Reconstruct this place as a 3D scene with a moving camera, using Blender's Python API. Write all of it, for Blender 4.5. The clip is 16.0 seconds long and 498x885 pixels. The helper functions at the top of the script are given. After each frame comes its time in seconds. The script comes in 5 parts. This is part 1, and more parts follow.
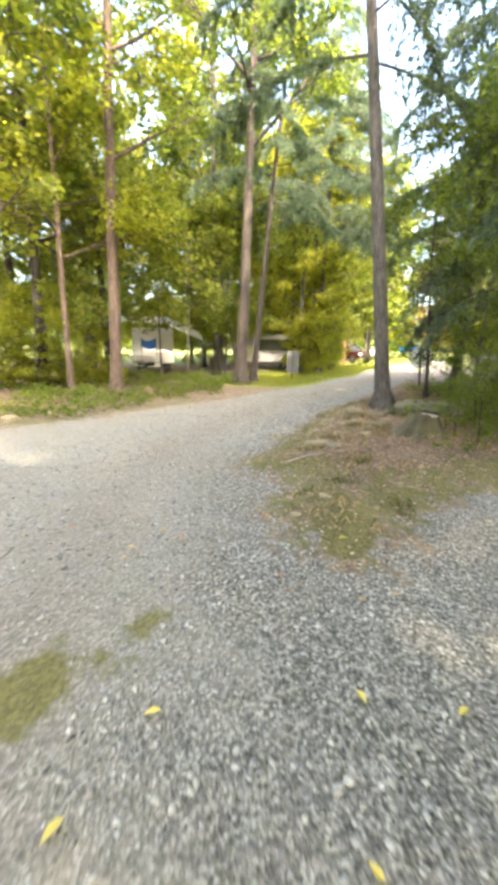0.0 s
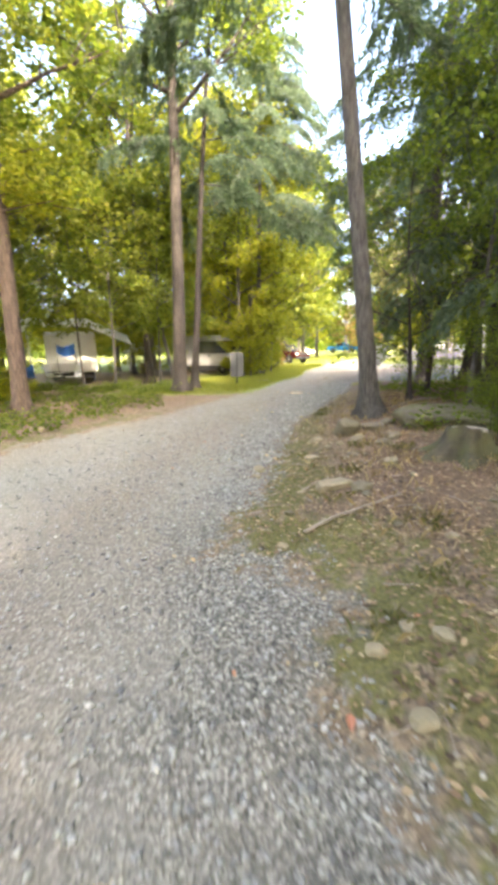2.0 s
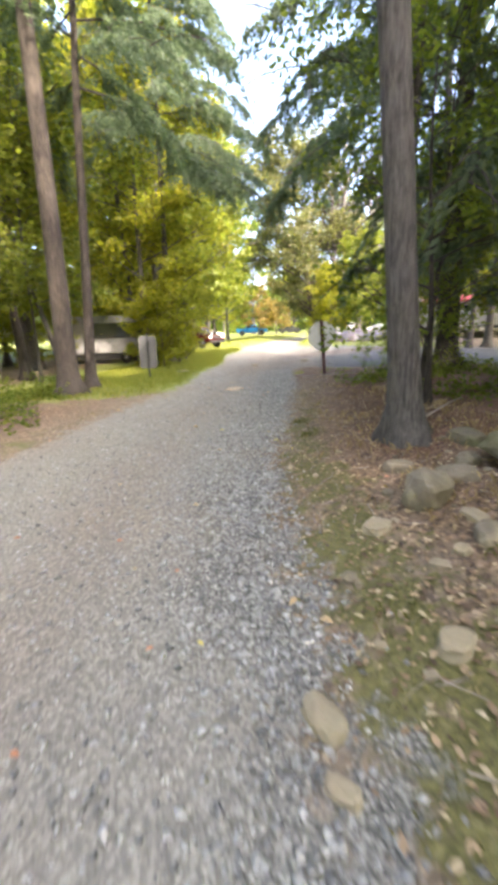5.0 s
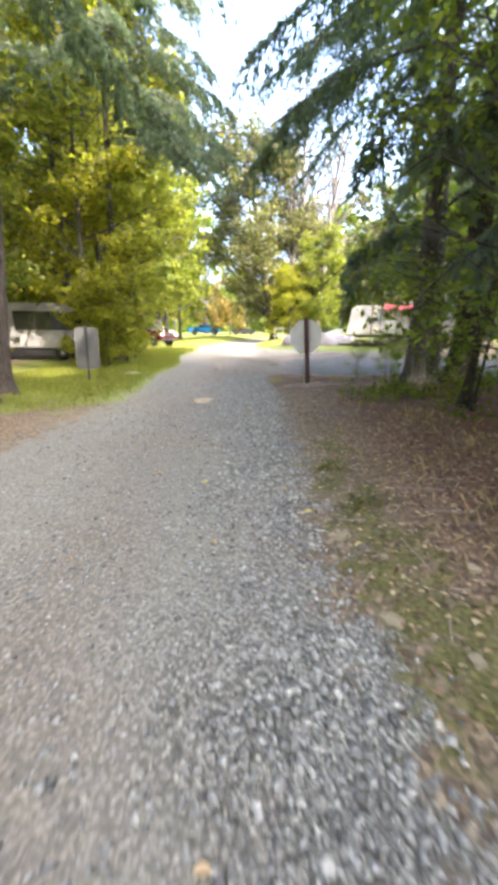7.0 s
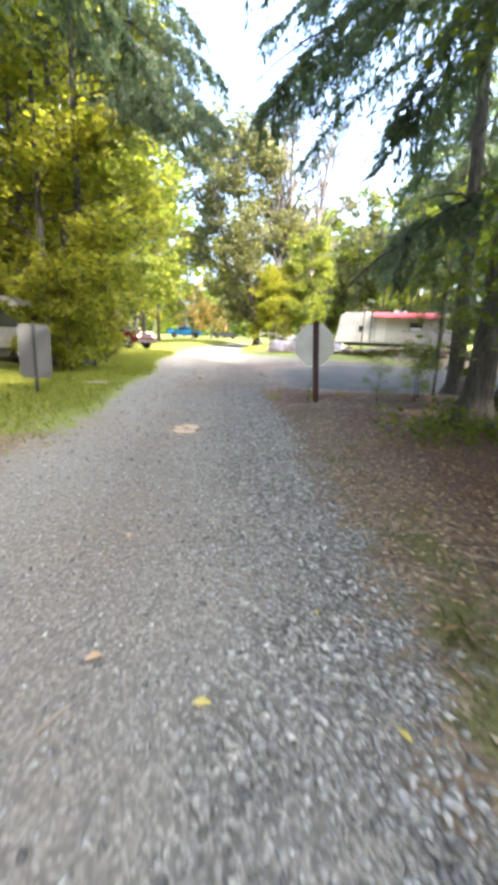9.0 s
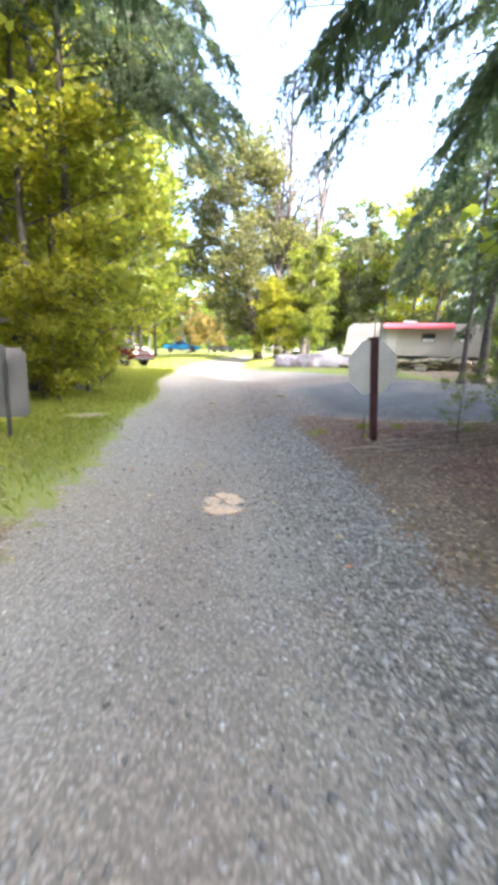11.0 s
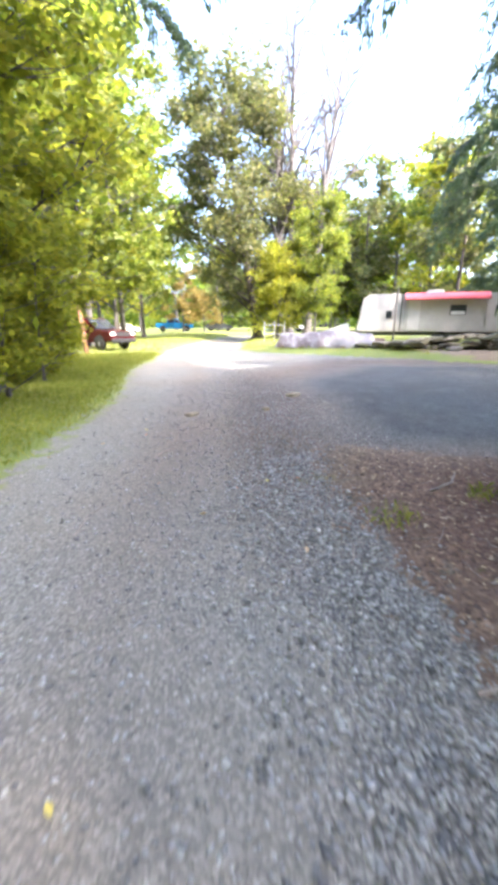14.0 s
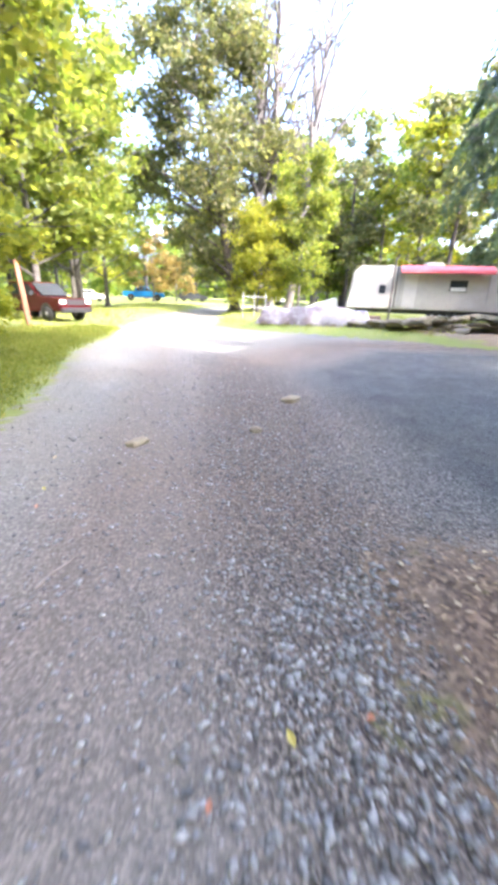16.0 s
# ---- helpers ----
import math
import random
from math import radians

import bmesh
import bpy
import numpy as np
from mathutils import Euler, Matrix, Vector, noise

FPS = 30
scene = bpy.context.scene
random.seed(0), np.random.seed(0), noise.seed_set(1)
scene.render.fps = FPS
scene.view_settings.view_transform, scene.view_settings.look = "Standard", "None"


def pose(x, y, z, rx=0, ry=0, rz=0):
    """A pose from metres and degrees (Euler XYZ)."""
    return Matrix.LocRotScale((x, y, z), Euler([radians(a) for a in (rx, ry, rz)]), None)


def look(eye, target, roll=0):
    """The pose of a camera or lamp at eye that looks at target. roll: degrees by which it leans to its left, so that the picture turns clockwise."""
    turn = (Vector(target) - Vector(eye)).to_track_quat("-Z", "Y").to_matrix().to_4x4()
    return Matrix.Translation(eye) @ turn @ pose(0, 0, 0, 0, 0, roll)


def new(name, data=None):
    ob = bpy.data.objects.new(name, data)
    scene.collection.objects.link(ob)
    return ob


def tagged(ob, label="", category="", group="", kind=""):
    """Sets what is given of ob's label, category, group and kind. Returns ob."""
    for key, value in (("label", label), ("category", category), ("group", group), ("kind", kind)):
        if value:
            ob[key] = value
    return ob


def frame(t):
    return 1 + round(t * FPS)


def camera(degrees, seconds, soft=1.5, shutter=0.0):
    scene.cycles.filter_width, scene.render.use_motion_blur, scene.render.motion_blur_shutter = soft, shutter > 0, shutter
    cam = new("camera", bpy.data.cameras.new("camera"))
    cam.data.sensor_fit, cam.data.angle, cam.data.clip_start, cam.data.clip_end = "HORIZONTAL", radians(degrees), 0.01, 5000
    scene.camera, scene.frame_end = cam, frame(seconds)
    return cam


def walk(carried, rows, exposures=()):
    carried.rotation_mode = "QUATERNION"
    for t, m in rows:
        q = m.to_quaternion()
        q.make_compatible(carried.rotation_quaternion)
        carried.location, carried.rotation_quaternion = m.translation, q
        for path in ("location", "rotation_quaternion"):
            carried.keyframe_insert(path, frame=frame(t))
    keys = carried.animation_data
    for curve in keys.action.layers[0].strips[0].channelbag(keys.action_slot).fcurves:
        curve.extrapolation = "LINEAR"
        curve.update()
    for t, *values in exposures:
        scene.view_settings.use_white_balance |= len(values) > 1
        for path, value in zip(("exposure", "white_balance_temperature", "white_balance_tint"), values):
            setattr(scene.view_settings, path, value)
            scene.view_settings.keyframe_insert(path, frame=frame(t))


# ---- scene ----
cam = camera(64.9, 16.0, 5.0, 0.5)
EXPOSURES = [(0.0, 3.87, 6700, 12), (5.0, 3.45, 6350, 17), (9.0, 3.45, 5950, 15), (12.5, 3.53, 5700, 18), (14.0, 3.53, 5600, 19), (16.0, 3.72, 5500, 22)]
PATH = [
    (0, (1.352, -0.824, 1.532), (1.252, 1.119, 1.068), 0.8),
    (0.5, (1.228, -0.256, 1.505), (1.227, 1.682, 1.011), 0.7),
    (1, (1.152, 0.291, 1.488), (1.193, 2.23, 1.0), -0.3),
    (1.5, (0.972, 0.846, 1.471), (1.119, 2.786, 1.007), -0.6),
    (2, (0.825, 1.389, 1.456), (1.053, 3.324, 1.007), -1.3),
    (2.5, (0.716, 2.006, 1.457), (1.047, 3.924, 0.996), -1.2),
    (3, (0.675, 2.571, 1.484), (1.116, 4.472, 1.043), -0.7),
    (3.5, (0.707, 3.205, 1.468), (1.213, 5.074, 0.965), -0.4),
    (4, (0.729, 3.806, 1.461), (1.304, 5.652, 0.948), -0.4),
    (4.5, (0.822, 4.421, 1.425), (1.445, 6.245, 0.894), -1.1),
    (5, (0.87, 5.052, 1.452), (1.53, 6.861, 0.912), -2.2),
    (5.2, (0.889, 5.297, 1.498), (1.602, 7.089, 0.966), -2.2),
    (7.3, (1.367, 7.882, 1.35), (2.279, 9.581, 0.817), 0.8),
    (7.5, (1.427, 8.096, 1.379), (2.35, 9.792, 0.858), 1.1),
    (8, (1.646, 8.641, 1.37), (2.613, 10.304, 0.821), 2.0),
    (8.5, (1.83, 9.155, 1.381), (2.844, 10.804, 0.878), 2.7),
    (9, (2.027, 9.677, 1.373), (3.025, 11.331, 0.856), 2.2),
    (9.2, (2.102, 9.907, 1.397), (3.095, 11.563, 0.88), 1.8),
    (11.3, (2.635, 12.193, 1.522), (3.665, 13.846, 1.064), 0.9),
    (11.5, (2.783, 12.44, 1.534), (3.816, 14.077, 1.031), 1.0),
    (12, (3.096, 13.044, 1.504), (4.134, 14.662, 0.952), 1.5),
    (12.5, (3.477, 13.62, 1.487), (4.476, 15.252, 0.906), 1.1),
    (13, (3.866, 14.174, 1.51), (4.897, 15.777, 0.905), 1.3),
    (13.5, (4.283, 14.691, 1.526), (5.303, 16.316, 0.959), 0.7),
    (14, (4.631, 15.279, 1.56), (5.635, 16.915, 0.997), 0.1),
    (14.5, (4.946, 15.85, 1.579), (5.962, 17.48, 1.024), -0.2),
    (15, (5.291, 16.477, 1.571), (6.334, 18.072, 0.963), 0.6),
    (15.5, (5.649, 17.106, 1.598), (6.76, 18.649, 0.975), 1.8),
    (16, (6.052, 17.751, 1.59), (7.144, 19.28, 0.904), 1.9),
]
walk(cam, [(t, look(eye, target, roll)) for t, eye, target, roll in PATH], EXPOSURES)

# ---- light ----
SUN_DIR = Vector((0.30, -0.85, 0.80)).normalized()      # towards the sun
world = bpy.data.worlds.new("sky")
scene.world = world
world.use_nodes = True
wn, wl = world.node_tree.nodes, world.node_tree.links
sky = wn.new("ShaderNodeTexSky")
sky.sky_type = "NISHITA"
sky.sun_disc = False
sky.sun_elevation = math.asin(SUN_DIR.z)
sky.sun_rotation = math.atan2(SUN_DIR.x, SUN_DIR.y)
sky.dust_density = 7.0
sky.air_density = 1.0
wl.new(sky.outputs[0], wn["Background"].inputs[0])
wn["Background"].inputs[1].default_value = 0.15
sun = new("sun", bpy.data.lights.new("sun", "SUN"))
sun.data.energy, sun.data.angle, sun.data.color = 1.7, radians(1.5), (1.0, 0.86, 0.64)
sun.matrix_world = look(SUN_DIR * 60, (0, 0, 0))


# ---- materials ----
class Nodes:
    """A material's node tree with short calls."""

    def __init__(self, name, rough=0.8, metal=0.0):
        self.mat = bpy.data.materials.new(name)
        self.mat.use_nodes = True
        self.t = self.mat.node_tree
        self.b = self.t.nodes["Principled BSDF"]
        self.b.inputs["Roughness"].default_value = rough
        self.b.inputs["Metallic"].default_value = metal
        self.co = self.t.nodes.new("ShaderNodeTexCoord").outputs["Object"]

    def link(self, a, b):
        self.t.links.new(a, b)

    def put(self, socket, v):
        if isinstance(v, bpy.types.NodeSocket):
            self.link(v, socket)
        elif isinstance(v, tuple) and len(v) == 3:
            socket.default_value = (*v, 1)
        else:
            socket.default_value = v

    def noise(self, scale, detail=4, rough=0.6, co=None):
        n = self.t.nodes.new("ShaderNodeTexNoise")
        n.inputs["Scale"].default_value, n.inputs["Detail"].default_value, n.inputs["Roughness"].default_value = scale, detail, rough
        self.link(co or self.co, n.inputs["Vector"])
        return n.outputs["Fac"]

    def stretch(self, sx, sy, sz):
        n = self.t.nodes.new("ShaderNodeMapping")
        n.inputs["Scale"].default_value = (sx, sy, sz)
        self.link(self.co, n.inputs["Vector"])
        return n.outputs[0]

    def cells(self, scale, out="Distance", co=None, rand=1.0):
        n = self.t.nodes.new("ShaderNodeTexVoronoi")
        n.inputs["Scale"].default_value = scale
        n.inputs["Randomness"].default_value = rand
        self.link(co or self.co, n.inputs["Vector"])
        return n.outputs[out]

    def math(self, op, a, b=0.0, clamp=False):
        n = self.t.nodes.new("ShaderNodeMath")
        n.operation, n.use_clamp = op, clamp
        self.put(n.inputs[0], a)
        self.put(n.inputs[1], b)
        return n.outputs[0]

    def ramp(self, fac, stops):
        n = self.t.nodes.new("ShaderNodeValToRGB")
        e = n.color_ramp.elements
        while len(e) < len(stops):
            e.new(0.5)
        for el, (p, c) in zip(e, stops):
            el.position = p
            el.color = (*c, 1) if isinstance(c, tuple) else (c, c, c, 1)
        self.put(n.inputs[0], fac)
        return n.outputs[0]

    def mix(self, fac, a, b, mode="MIX"):
        n = self.t.nodes.new("ShaderNodeMix")
        n.data_type, n.blend_type = "RGBA", mode
        self.put(n.inputs[0], fac)
        self.put(n.inputs[6], a)
        self.put(n.inputs[7], b)
        return n.outputs[2]

    def attr(self, name):
        n = self.t.nodes.new("ShaderNodeAttribute")
        n.attribute_name = name
        return n.outputs["Fac"]

    def island(self):
        return self.t.nodes.new("ShaderNodeNewGeometry").outputs["Random Per Island"]

    def each(self):
        return self.t.nodes.new("ShaderNodeObjectInfo").outputs["Random"]

    def bump(self, h, strength=0.5, dist=0.01):
        n = self.t.nodes.new("ShaderNodeBump")
        n.inputs["Strength"].default_value, n.inputs["Distance"].default_value = strength, dist
        self.link(h, n.inputs["Height"])
        self.link(n.outputs[0], self.b.inputs["Normal"])

    def color(self, v):
        self.put(self.b.inputs["Base Color"], v)
        return self


def plain(name, base, rough=0.6, metal=0.0, vary=0.12, scale=6.0, grain=120.0):
    """Painted or moulded surface with dirt at two scales."""
    m = Nodes(name, rough, metal)
    dark = tuple(c * (1 - 2.2 * vary) for c in base)
    c = m.mix(m.ramp(m.noise(scale, 5), [(0.35, 0.0), (0.7, 1.0)]), base, dark)
    c = m.mix(m.math("MULTIPLY", m.noise(grain, 2), vary), c, tuple(min(1, k * 1.25) for k in base))
    m.color(c)
    m.bump(m.noise(grain, 3), 0.15, 0.002)
    return m.mat


def bark(name, dark, light, lichen=0.0):
    m = Nodes(name, 0.9)
    n = m.noise(9, 6, 0.7, m.stretch(3, 3, 0.5))
    c = m.mix(m.ramp(n, [(0.38, 0.0), (0.62, 1.0)]), dark, light)
    c = m.mix(m.math("MULTIPLY", m.ramp(m.noise(1.3, 4), [(0.5, 0.0), (0.65, 1.0)]), 0.35 + lichen), c, tuple(k * 1.25 for k in light))
    m.color(c)
    m.bump(m.math("ADD", n, m.noise(40, 3, 0.6, m.stretch(2, 2, 0.4))), 0.9, 0.03)
    return m.mat


def foliage(name, stops, trans=0.45, rough=0.55):
    """Leaves: each leaf its own tint; light passes through."""
    m = Nodes(name, rough)
    c = m.ramp(m.island(), stops)
    c = m.mix(m.math("MULTIPLY", m.each(), 0.35), c, m.mix(1.0, c, (0.9, 0.78, 0.42), "MULTIPLY"))
    m.color(c)
    tr = m.t.nodes.new("ShaderNodeBsdfTranslucent")
    m.link(m.mix(1.0, c, (1.35, 1.35, 0.72), "MULTIPLY"), tr.inputs[0])
    mx = m.t.nodes.new("ShaderNodeMixShader")
    mx.inputs[0].default_value = trans
    m.link(m.b.outputs[0], mx.inputs[1])
    m.link(tr.outputs[0], mx.inputs[2])
    m.link(mx.outputs[0], m.t.nodes["Material Output"].inputs[0])
    return m.mat


def ground_material():
    m = Nodes("ground_gravel_and_litter", 0.9)
    grav, moss, fresh, grass = m.attr("gravel"), m.attr("moss"), m.attr("fresh"), m.attr("grass")
    # loose crushed stone
    stone = m.ramp(m.cells(64, "Color"), [(0.0, (0.08, 0.08, 0.08)), (0.35, (0.20, 0.20, 0.20)), (0.7, (0.36, 0.357, 0.35)), (1.0, (0.58, 0.57, 0.555))])
    fines = m.mix(m.noise(300, 2), (0.19, 0.182, 0.172), (0.33, 0.313, 0.29))
    # shade between stones painted in: colour darkens towards each cell's rim
    gap_shade = m.ramp(m.cells(46), [(0.35, 1.0), (0.72, 0.42)])
    stone = m.mix(1.0, stone, gap_shade, "MULTIPLY")
    stone = m.mix(1.0, stone, (1.05, 1.05, 1.05), "MULTIPLY")
    packed = m.ramp(m.math("ADD", m.noise(0.9, 5), m.math("MULTIPLY", m.math("SUBTRACT", m.attr("packed"), 0.5), 0.55)), [(0.40, 0.0), (0.62, 1.0)])
    stone = m.mix(m.math("MULTIPLY", packed, 0.5), stone, fines)
    stone = m.mix(m.ramp(m.noise(0.35, 3), [(0.40, 0.0), (0.70, 0.55)]), stone, m.mix(1.0, stone, (1.05, 0.90, 0.78), "MULTIPLY"))
    # brown earth tint, darkened further in place of shade on the far lane
    stone = m.mix(m.attr("earth_shade"), stone, m.mix(1.0, stone, (0.76, 0.64, 0.58), "MULTIPLY"))
    stone = m.mix(1.0, stone, (1.03, 1.01, 0.90), "MULTIPLY")
    blue = m.mix(1.0, stone, m.mix(m.ramp(m.noise(1.8, 5, 0.7), [(0.4, 0.0), (0.65, 1.0)]), (0.38, 0.43, 0.49), (0.55, 0.60, 0.66)), "MULTIPLY")
    stone = m.mix(fresh, stone, blue)
    # leaf litter and soil
    litter = m.ramp(m.cells(34, "Color"), [(0.0, (0.06, 0.045, 0.03)), (0.4, (0.16, 0.115, 0.075)), (0.75, (0.30, 0.225, 0.145)), (1.0, (0.50, 0.40, 0.27))])
    soil = m.mix(m.noise(30, 5), (0.11, 0.085, 0.06), (0.30, 0.24, 0.17))
    litter = m.mix(m.ramp(m.noise(2.2, 4), [(0.42, 0.05), (0.66, 0.6)]), litter, soil)
    # red-brown litter tint; its darkness also stands in for shade beneath hemlocks
    litter = m.mix(m.attr("reddish"), litter, m.mix(1.0, litter, (0.66, 0.42, 0.36), "MULTIPLY"))
    mossy = m.mix(m.ramp(m.noise(38, 5, 0.75), [(0.35, 0.0), (0.65, 1.0)]), (0.05, 0.058, 0.012), (0.19, 0.18, 0.045))
    mfac = m.ramp(m.math("ADD", m.math("ADD", m.noise(2.6, 5), m.math("MULTIPLY", m.math("SUBTRACT", m.noise(8, 5, 0.7), 0.5), 0.8)), m.math("MULTIPLY", m.math("SUBTRACT", moss, 0.5), 0.7)), [(0.54, 0.0), (0.66, 0.8)])
    litter = m.mix(mfac, litter, mossy)
    lawn = m.mix(m.noise(60, 4), (0.11, 0.15, 0.025), (0.26, 0.30, 0.06))
    lawn = m.mix(m.ramp(m.noise(0.7, 4), [(0.45, 0.0), (0.7, 0.5)]), lawn, (0.27, 0.25, 0.08))
    gf = m.ramp(m.math("ADD", grass, m.math("MULTIPLY", m.math("SUBTRACT", m.noise(1.4, 5), 0.5), 1.1)), [(0.42, 0.0), (0.6, 1.0)])
    soft = m.mix(gf, litter, lawn)
    edge = m.math("ADD", grav, m.math("MULTIPLY", m.math("SUBTRACT", m.noise(3.2, 6, 0.7), 0.5), 1.25))
    ef = m.ramp(edge, [(0.44, 0.0), (0.56, 1.0)])
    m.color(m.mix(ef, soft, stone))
    h = m.mix(ef, m.math("ADD", m.cells(26), m.noise(60, 3)), m.cells(64))
    m.bump(m.math("MULTIPLY", h, m.math("SUBTRACT", 1.0, m.math("MULTIPLY", packed, 0.6))), 1.0, 0.014)
    return m.mat


GROUND = ground_material()
BARK_GREY = bark("bark_grey_brown", (0.05, 0.046, 0.042), (0.15, 0.138, 0.124))
BARK_WARM = bark("bark_warm_brown", (0.06, 0.043, 0.034), (0.18, 0.13, 0.095))
BARK_DARK = bark("bark_dark", (0.026, 0.022, 0.02), (0.085, 0.07, 0.058))
LEAF = foliage("leaves_green", [(0.0, (0.085, 0.13, 0.025)), (0.5, (0.135, 0.19, 0.034)), (1.0, (0.21, 0.25, 0.05))], 0.68)
LEAF_YELLOW = foliage("leaves_yellow_green", [(0.0, (0.15, 0.19, 0.024)), (0.5, (0.24, 0.27, 0.03)), (1.0, (0.34, 0.33, 0.045))], 0.7)
LEAF_MID = foliage("leaves_light_green", [(0.0, (0.10, 0.145, 0.025)), (0.5, (0.16, 0.205, 0.034)), (1.0, (0.24, 0.26, 0.05))], 0.68)
LEAF_DULL = foliage("leaves_dull_olive", [(0.0, (0.08, 0.10, 0.045)), (0.5, (0.12, 0.135, 0.065)), (1.0, (0.18, 0.175, 0.09))], 0.66)
LEAF_ORANGE = foliage("leaves_autumn_orange", [(0.0, (0.14, 0.13, 0.035)), (0.5, (0.22, 0.175, 0.05)), (1.0, (0.29, 0.205, 0.06))])
NEEDLE = foliage("hemlock_needles", [(0.0, (0.075, 0.118, 0.09)), (0.5, (0.11, 0.16, 0.12)), (1.0, (0.155, 0.205, 0.15))], 0.64)
GRASS = foliage("grass_blades", [(0.0, (0.15, 0.20, 0.028)), (0.5, (0.24, 0.285, 0.05)), (1.0, (0.38, 0.36, 0.11))], 0.55)
FALLEN = foliage("dry_fallen_leaves", [(0.0, (0.07, 0.045, 0.03)), (0.45, (0.23, 0.15, 0.095)), (0.8, (0.40, 0.29, 0.185)), (1.0, (0.54, 0.46, 0.32))], 0.15)
MOSS_GRASS = foliage("dull_moss_and_grass", [(0.0, (0.07, 0.08, 0.025)), (0.5, (0.12, 0.125, 0.04)), (1.0, (0.24, 0.22, 0.09))], 0.4)
STRAW = foliage("dry_straw", [(0.0, (0.20, 0.14, 0.08)), (0.5, (0.34, 0.26, 0.15)), (1.0, (0.50, 0.40, 0.25))], 0.3)
LEAF_BRIGHT = foliage("fallen_leaf_yellow", [(0.0, (0.55, 0.45, 0.10)), (1.0, (0.62, 0.55, 0.18))], 0.15)
LEAF_RED = foliage("fallen_leaf_red", [(0.0, (0.46, 0.17, 0.11)), (1.0, (0.55, 0.28, 0.18))], 0.15)
LEAF_TAN = foliage("fallen_leaf_tan", [(0.0, (0.55, 0.40, 0.24)), (1.0, (0.6, 0.46, 0.3))], 0.15)


def rock_material(name, a, b, moss=0.0):
    m = Nodes(name, 0.85)
    n = m.noise(5, 7, 0.65)
    c = m.mix(m.ramp(n, [(0.35, 0.0), (0.65, 1.0)]), a, b)
    c = m.mix(m.math("MULTIPLY", m.noise(70, 3), 0.4), c, tuple(k * 0.55 for k in a))
    if moss:
        c = m.mix(m.math("MULTIPLY", m.ramp(m.noise(2.3, 5), [(0.38, 0.0), (0.55, 1.0)]), moss), c, (0.10, 0.105, 0.035))
    m.color(c)
    m.bump(m.math("ADD", n, m.noise(35, 4)), 0.7, 0.02)
    return m.mat


ROCK = rock_material("fieldstone", (0.17, 0.14, 0.10), (0.34, 0.285, 0.205), 0.35)
ROCK_PALE = rock_material("pale_fieldstone", (0.31, 0.25, 0.165), (0.50, 0.42, 0.295), 0.3)
ROCK_MOSSY = rock_material("mossy_fieldstone", (0.12, 0.10, 0.07), (0.24, 0.20, 0.14), 0.7)
STUMPWOOD = rock_material("weathered_mossy_wood", (0.05, 0.04, 0.028), (0.125, 0.10, 0.07), 0.6)


def pebble_material():
    m = Nodes("crushed_stone", 0.85)
    m.color(m.mix(m.math("MULTIPLY", m.noise(90, 3), 0.5), m.ramp(m.island(), [(0.0, (0.10, 0.10, 0.094)), (0.4, (0.29, 0.287, 0.268)), (0.8, (0.45, 0.44, 0.405)), (1.0, (0.62, 0.605, 0.56))]), (0.24, 0.23, 0.22)))
    m.bump(m.noise(150, 3), 0.4, 0.003)
    return m.mat


PEBBLE = pebble_material()


def tarp_material():
    m = Nodes("tarp_silver_grey", 0.5)
    c = m.mix(m.ramp(m.noise(1.1, 5, 0.6), [(0.42, 0.0), (0.58, 1.0)]), (0.12, 0.095, 0.092), (0.24, 0.225, 0.23))
    m.color(m.mix(m.ramp(m.noise(3.5, 4), [(0.55, 0.0), (0.68, 0.7)]), c, (0.36, 0.345, 0.34)))
    m.bump(m.noise(4, 3, 0.5), 0.5, 0.05)
    return m.mat


def sand_material():
    """Tan sand worn thin, with grey stones showing through."""
    m = Nodes("tan_painted_sand", 0.95)
    tan = m.mix(m.noise(200, 3), (0.52, 0.37, 0.22), (0.70, 0.52, 0.34))
    grey = m.ramp(m.cells(62, "Color"), [(0.0, (0.14, 0.135, 0.13)), (1.0, (0.40, 0.37, 0.33))])
    wear = m.ramp(m.math("ADD", m.math("MULTIPLY", m.cells(62, "Color"), 0.45), m.noise(9, 5, 0.7)), [(0.72, 0.0), (0.86, 1.0)])
    m.color(m.mix(wear, tan, grey))
    m.bump(m.cells(62), 0.6, 0.01)
    return m.mat


WOOD_POST = plain("post_maroon_brown", (0.085, 0.032, 0.034), 0.75, 0, 0.2, 4)
STEEL_POST = plain("post_dark_green_steel", (0.035, 0.04, 0.04), 0.5, 0.4)
SIGN_BACK = plain("sign_back_aluminium", (0.74, 0.74, 0.70), 0.5, 0.0, 0.08, 3)
SIGN_BACK_DULL = plain("sign_back_dull_grey", (0.075, 0.078, 0.08), 0.6, 0.0, 0.08, 3)
SIGN_RED = plain("sign_face_red", (0.45, 0.03, 0.03), 0.4)
PALE_WOOD = plain("pale_weathered_timber", (0.30, 0.14, 0.08), 0.8, 0, 0.15, 5)
RV_WHITE = plain("trailer_cream_siding", (0.40, 0.385, 0.355), 0.45, 0, 0.07, 2)
RV_CAP = plain("trailer_front_cap_white", (0.52, 0.51, 0.485), 0.35, 0, 0.06, 2)
RV_NOSE = plain("trailer_front_cap_grey", (0.36, 0.355, 0.345), 0.45, 0, 0.10, 1.2)
CAMPER_WHITE = plain("camper_white_panels", (0.78, 0.78, 0.76), 0.4, 0, 0.06, 2)
RV_TRIM = plain("trailer_dark_trim", (0.03, 0.03, 0.033), 0.5)
RV_GREY = plain("trailer_grey_stripe", (0.30, 0.30, 0.31), 0.5)
AWNING_RED = plain("awning_faded_red", (0.52, 0.09, 0.10), 0.7, 0, 0.15, 3)
